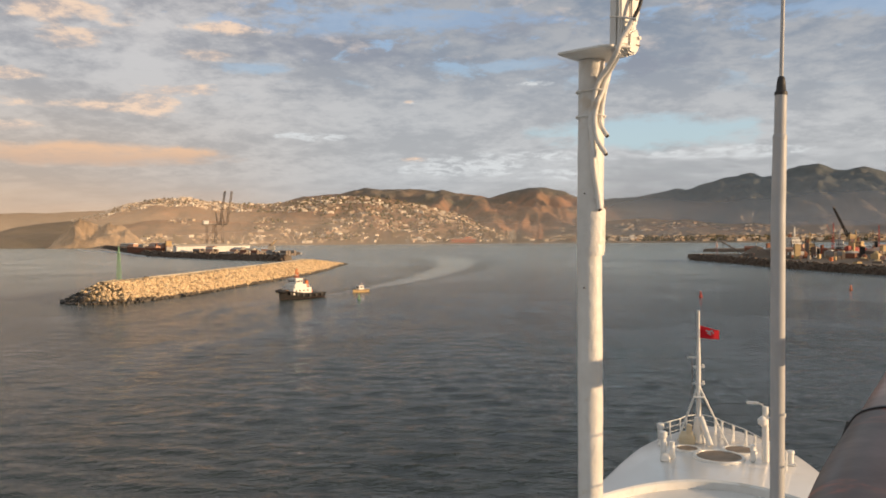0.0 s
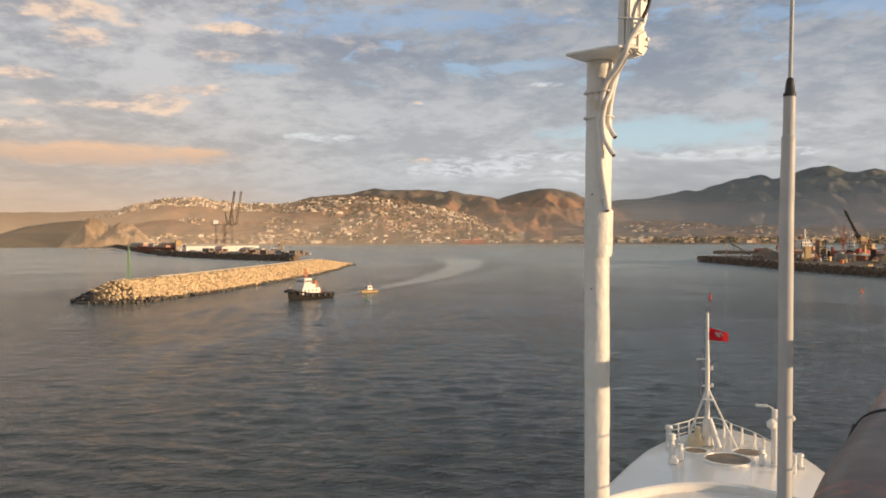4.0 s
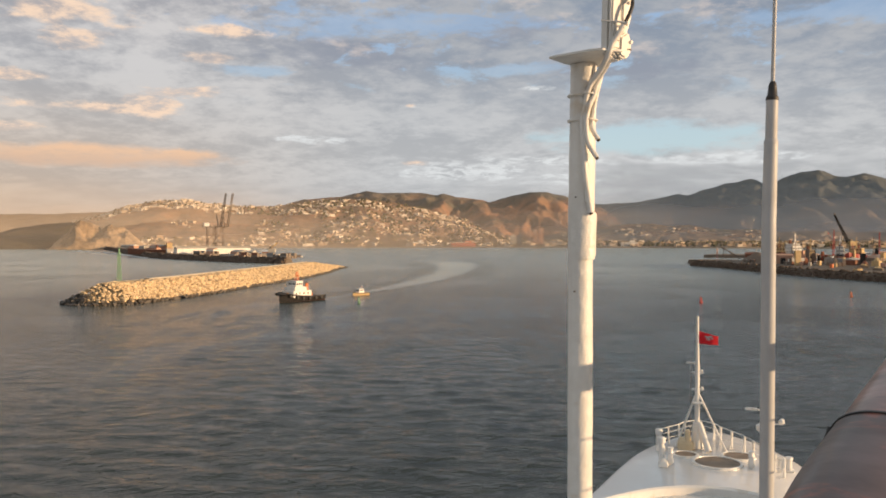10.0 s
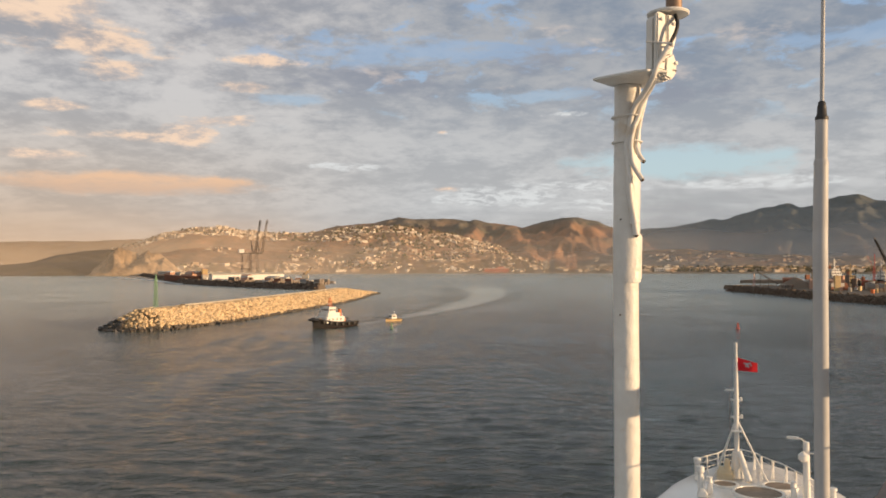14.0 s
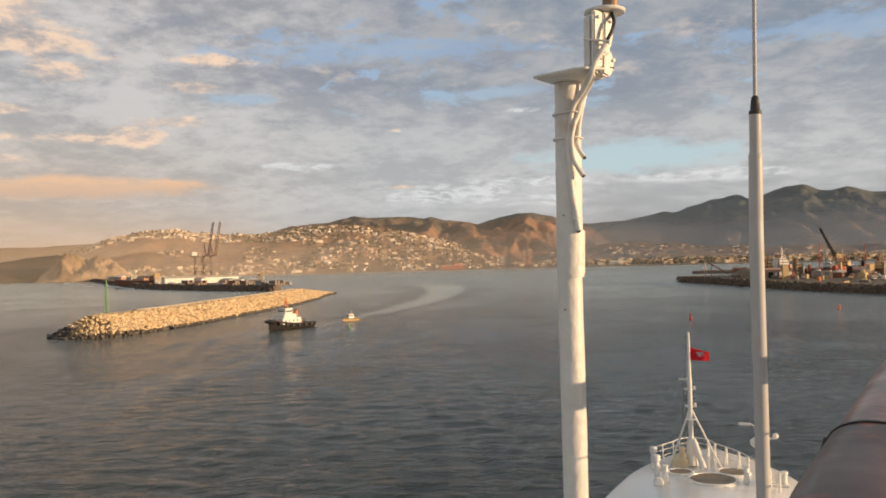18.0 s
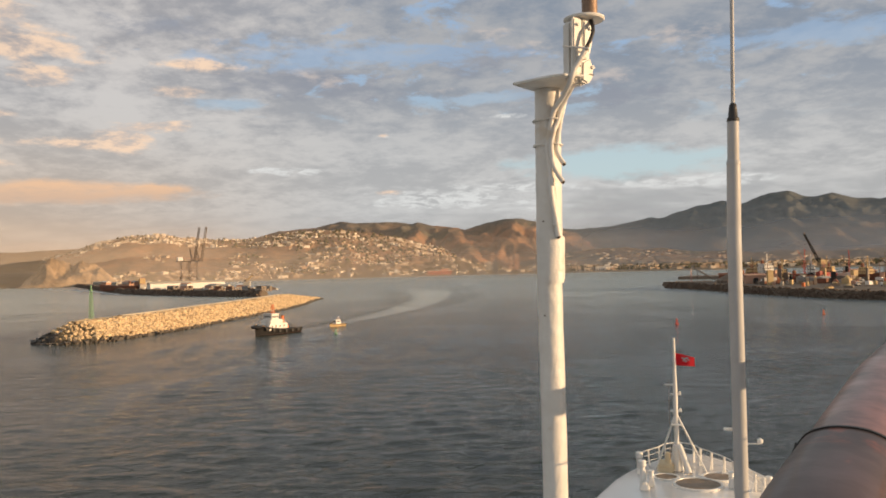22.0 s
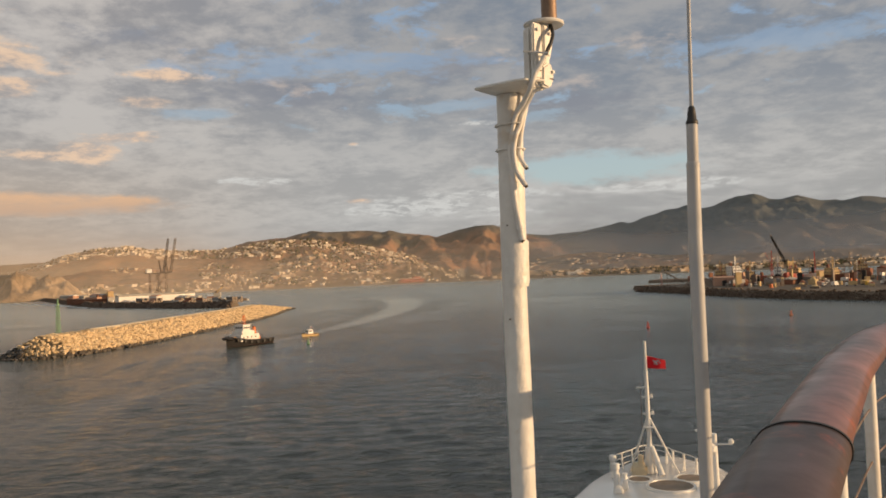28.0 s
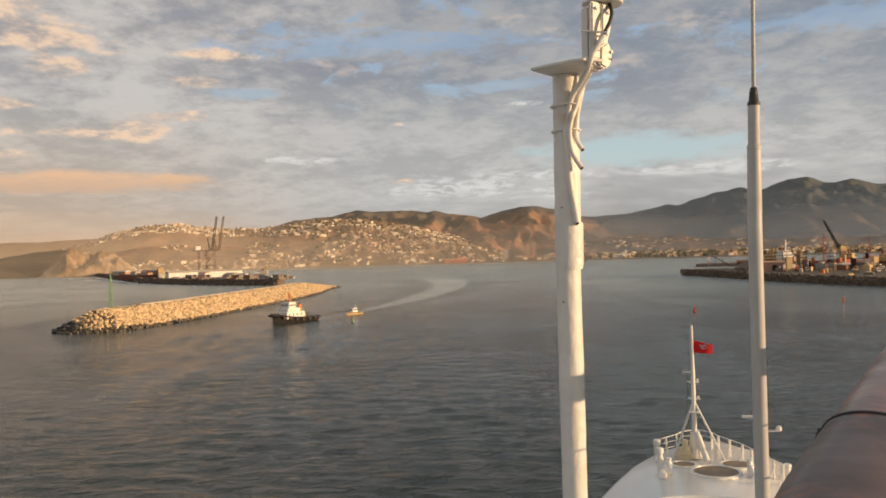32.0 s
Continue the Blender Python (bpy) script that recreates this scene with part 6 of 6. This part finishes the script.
for n, (x, y, h) in enumerate(((343, 692, 27), (364, 668, 21), (381, 690, 25), (395, 660, 23), (352, 712, 16), (306, 690, 13))):
    p = thing("derrick", "thin red lattice derrick in the yard", "derrick", pose(x, y, 4.6), "yard derricks")
    part("mast", lattice(bmesh.new(), 0.6, 0.25, h, 8, 0.08), "hullred" if n % 2 == 0 else "crane", p)
    part("jib", tube([(0, 0, h * 0.55), (-6 + 3 * (n % 3), 0, h * 0.95)], 0.14, 5), "hullred" if n % 2 == 0 else "crane", p)
    part("footing", box(0, 0, -0.4, 2.4, 2.4, 0.5), "concrete", p)


def tower_block(a, r, sx, sy, h, mat, label):
    b = thing("apartment_building", label, "building", pose(r * math.sin(radians(a)), r * math.cos(radians(a)), 2.5, 0, 0, -a + 12))
    part("wall", box(0, 0, 0, sx, sy, h), mat, b)
    part("roof", box(0, 0, h, sx * 1.03, sy * 1.03, 1.2), "concrete", b)
    part("roof_house", box(sx * 0.2, 0, h + 1.2, sx * 0.3, sy * 0.4, 3.5), mat, b)
    cols = max(2, int(sx / 5))
    for i in range(cols):
        for j in range(int(h / 4)):
            part("window", box(-sx / 2 + (i + 0.5) * sx / cols, -sy / 2 - 0.05, 1.2 + j * 4, sx / cols * 0.6, 0.12, 1.9), "glass", b)


for a, r, sx, sy, h, mat, label in ((7.2, 2080, 11, 11, 38, "clay", "tall reddish twin apartment tower downtown"), (7.62, 2090, 11, 11, 41, "clay", "tall reddish twin apartment tower downtown"), (5.65, 2080, 12, 12, 26, "concrete", "white mid-rise hotel block near the shore"), (6.1, 2100, 12, 12, 28, "concrete", "white mid-rise hotel block near the shore"), (13.6, 2060, 40, 16, 10, "boatwhite", "long low white hall at the waterfront"), (2.2, 2005, 60, 14, 9, "redhall", "long low red hall on the waterfront"), (-1.0, 2060, 30, 14, 10, "boatwhite", "wide white block in the lower town")):
    tower_block(a, r, sx, sy, h, mat, label)


# loose gear, stores and vehicles about the yard
def yard_lorry(x, y, z, turn, mat):
    t = thing("lorry", "small dusty lorry parked on the quay", "lorry", pose(x, y, z, 0, 0, turn), "port vehicles")
    part("cargo_box", rounded(box(0, -1.0, 0.9, 2.4, 5.0, 2.4), 0.08, 1), mat, t)
    cab = part("cab", rounded(box(0, 2.6, 0.7, 2.3, 1.9, 2.0, top=0.9), 0.12, 1), "boatwhite", t)
    part("windscreen", box(0, 3.52, 1.6, 1.9, 0.06, 0.8), "glass", cab)
    for sx in (-1.0, 1.0):
        for sy in (-2.4, 2.4):
            wheel = bmesh.new()
            bmesh.ops.create_cone(wheel, cap_ends=True, segments=12, radius1=0.5, radius2=0.5, depth=0.35, matrix=pose(sx, sy, 0.5, 0, 90, 0))
            part("wheel", wheel, "rubber", t)


yard = random.Random(12)
for n in range(20):
    y = yard.uniform(480, 708)
    yard_lorry(250 + yard.uniform(8, 120), y, 4.6, yard.uniform(0, 360), yard.choice(("boatwhite", "ochre", "concrete", "rust", "clay")))
for n in range(12):
    k = yard.random()
    yard_lorry(-135 - k * 110 + 8, 785 + k * 150 + yard.uniform(4, 14), 4.5, yard.uniform(0, 360), yard.choice(("boatwhite", "ochre", "crane", "concrete")))
for n in range(34):
    x, y, h = 252 + yard.uniform(6, 190), yard.uniform(500, 708), yard.uniform(2.0, 6.5)
    s = thing("stores_heap", "heap of rusty steel and stores in the yard", "heap", pose(x, y, 4.55, 0, 0, yard.uniform(0, 360)), "yard stores")
    part("bin", rounded(box(0, 0, 0, yard.uniform(3, 9), yard.uniform(3, 6), h * 0.6, top=0.9), 0.15, 1), yard.choice(("rust", "ochre", "crane", "darkrock", "clay")), s)
    part("load", lathe([(2.4, h * 0.55), (1.5, h * 0.8), (0.2, h)], sides=8), yard.choice(("rust", "darkrock", "ochre")), s)


# more small gear, most of it caught by the low sun
def drum_rack(x, y, z, turn, mat):
    d = thing("drum", "upright steel drum standing in the port", "drum", pose(x, y, z, 0, 0, turn), "port drums")
    part("shell", lathe([(1.2, 0), (1.2, 2.6), (1.1, 2.7)], sides=12), mat, d, smooth=True)
    part("lid", lathe([(1.0, 2.7), (0.9, 2.8)], sides=12), "concrete", d)


for n in range(40):
    x, y = 252 + yard.uniform(4, 230), yard.uniform(520, 712)
    drum_rack(x, y, 4.6, 0, yard.choice(("boatwhite", "ochre", "orange", "concrete", "clay", "yellow")))
for n in range(26):
    k = yard.random()
    drum_rack(-130 - k * 230, 788 + k * 290 + yard.uniform(2, 16), 4.5, 0, yard.choice(("boatwhite", "concrete", "clay", "ochre")))
for n in range(26):
    x, y, h = 262 + yard.uniform(6, 230), yard.uniform(560, 712), yard.uniform(7, 17)
    p = thing("pole", "thin post with a cross-arm in the yard", "pole", pose(x, y, 4.55, 0, 0, yard.uniform(0, 180)), "yard poles")
    part("post", tube([(0, 0, 0), (0, 0, h)], [0.22, 0.14], 6), yard.choice(("rust", "crane", "ochre", "boatwhite")), p)
    part("cross_arm", box(0, 0, h * 0.86, 2.6, 0.2, 0.2), "crane", p)
for n in range(16):
    x, y = 270 + yard.uniform(0, 210), yard.uniform(600, 705)
    shed(x, y, 4.6, yard.uniform(9, 20), yard.uniform(6, 10), yard.uniform(3, 7), yard.uniform(-40, 40), yard.choice(("clay", "concrete", "ochre", "rust")), yard.choice(("clay", "concrete", "rust")), "small worn yard shed in evening sun", "yard sheds")
for n in range(110):
    x, y, h = 262 + 225 * yard.random(), yard.uniform(585, 710), yard.uniform(2.0, 6.0) * (1.9 if n % 3 == 0 else 1.0)
    c = thing("crate", "weathered crate of stores standing in the yard", "crate", pose(x, y, 4.6, 0, 0, yard.uniform(0, 90)), "yard crates")
    part("case", rounded(box(0, 0, 0, yard.uniform(1.5, 4.5), yard.uniform(1.5, 3.5), h), 0.08, 1), yard.choice(("boatwhite", "ochre", "rust", "clay", "concrete", "crane", "ochre", "boatwhite", "crane", "hullblack")), c)
    part("cover", box(0, 0, h, 1.2, 1.0, 0.25), yard.choice(("crane", "rust")), c)
quay("quay_mid", [(252, 772), (264, 776), (292, 772)], 12, 3.6, "darkrock", "low dark mole before the port light")

# surf on the shore by the container port
surf = bmesh.new()
prev = None
for i in range(41):
    p = smooth_path([(-655, 1498, 0.12), (-560, 1355, 0.12), (-478, 1235, 0.12), (-395, 1085, 0.12), (-338, 978, 0.12)], 10)[i]
    wdt = 3.0 + 5.0 * abs(fbm(i * 0.4, 2.0)) * 2
    ring = [surf.verts.new((p.x - wdt, p.y - wdt * 0.4, 0.10)), surf.verts.new((p.x - wdt * 0.4, p.y, 0.5 + 3.2 * max(0.0, fbm(i * 0.33, 6.0, 1.0)))), surf.verts.new((p.x + 1.5, p.y + 0.5, 0.2))]
    if prev:
        for j in range(2):
            surf.faces.new((prev[j], prev[j + 1], ring[j + 1], ring[j]))
    prev = ring
setting("surf", surf, "foam", "white surf breaking along the rock wall", True, "stuff", "surf")
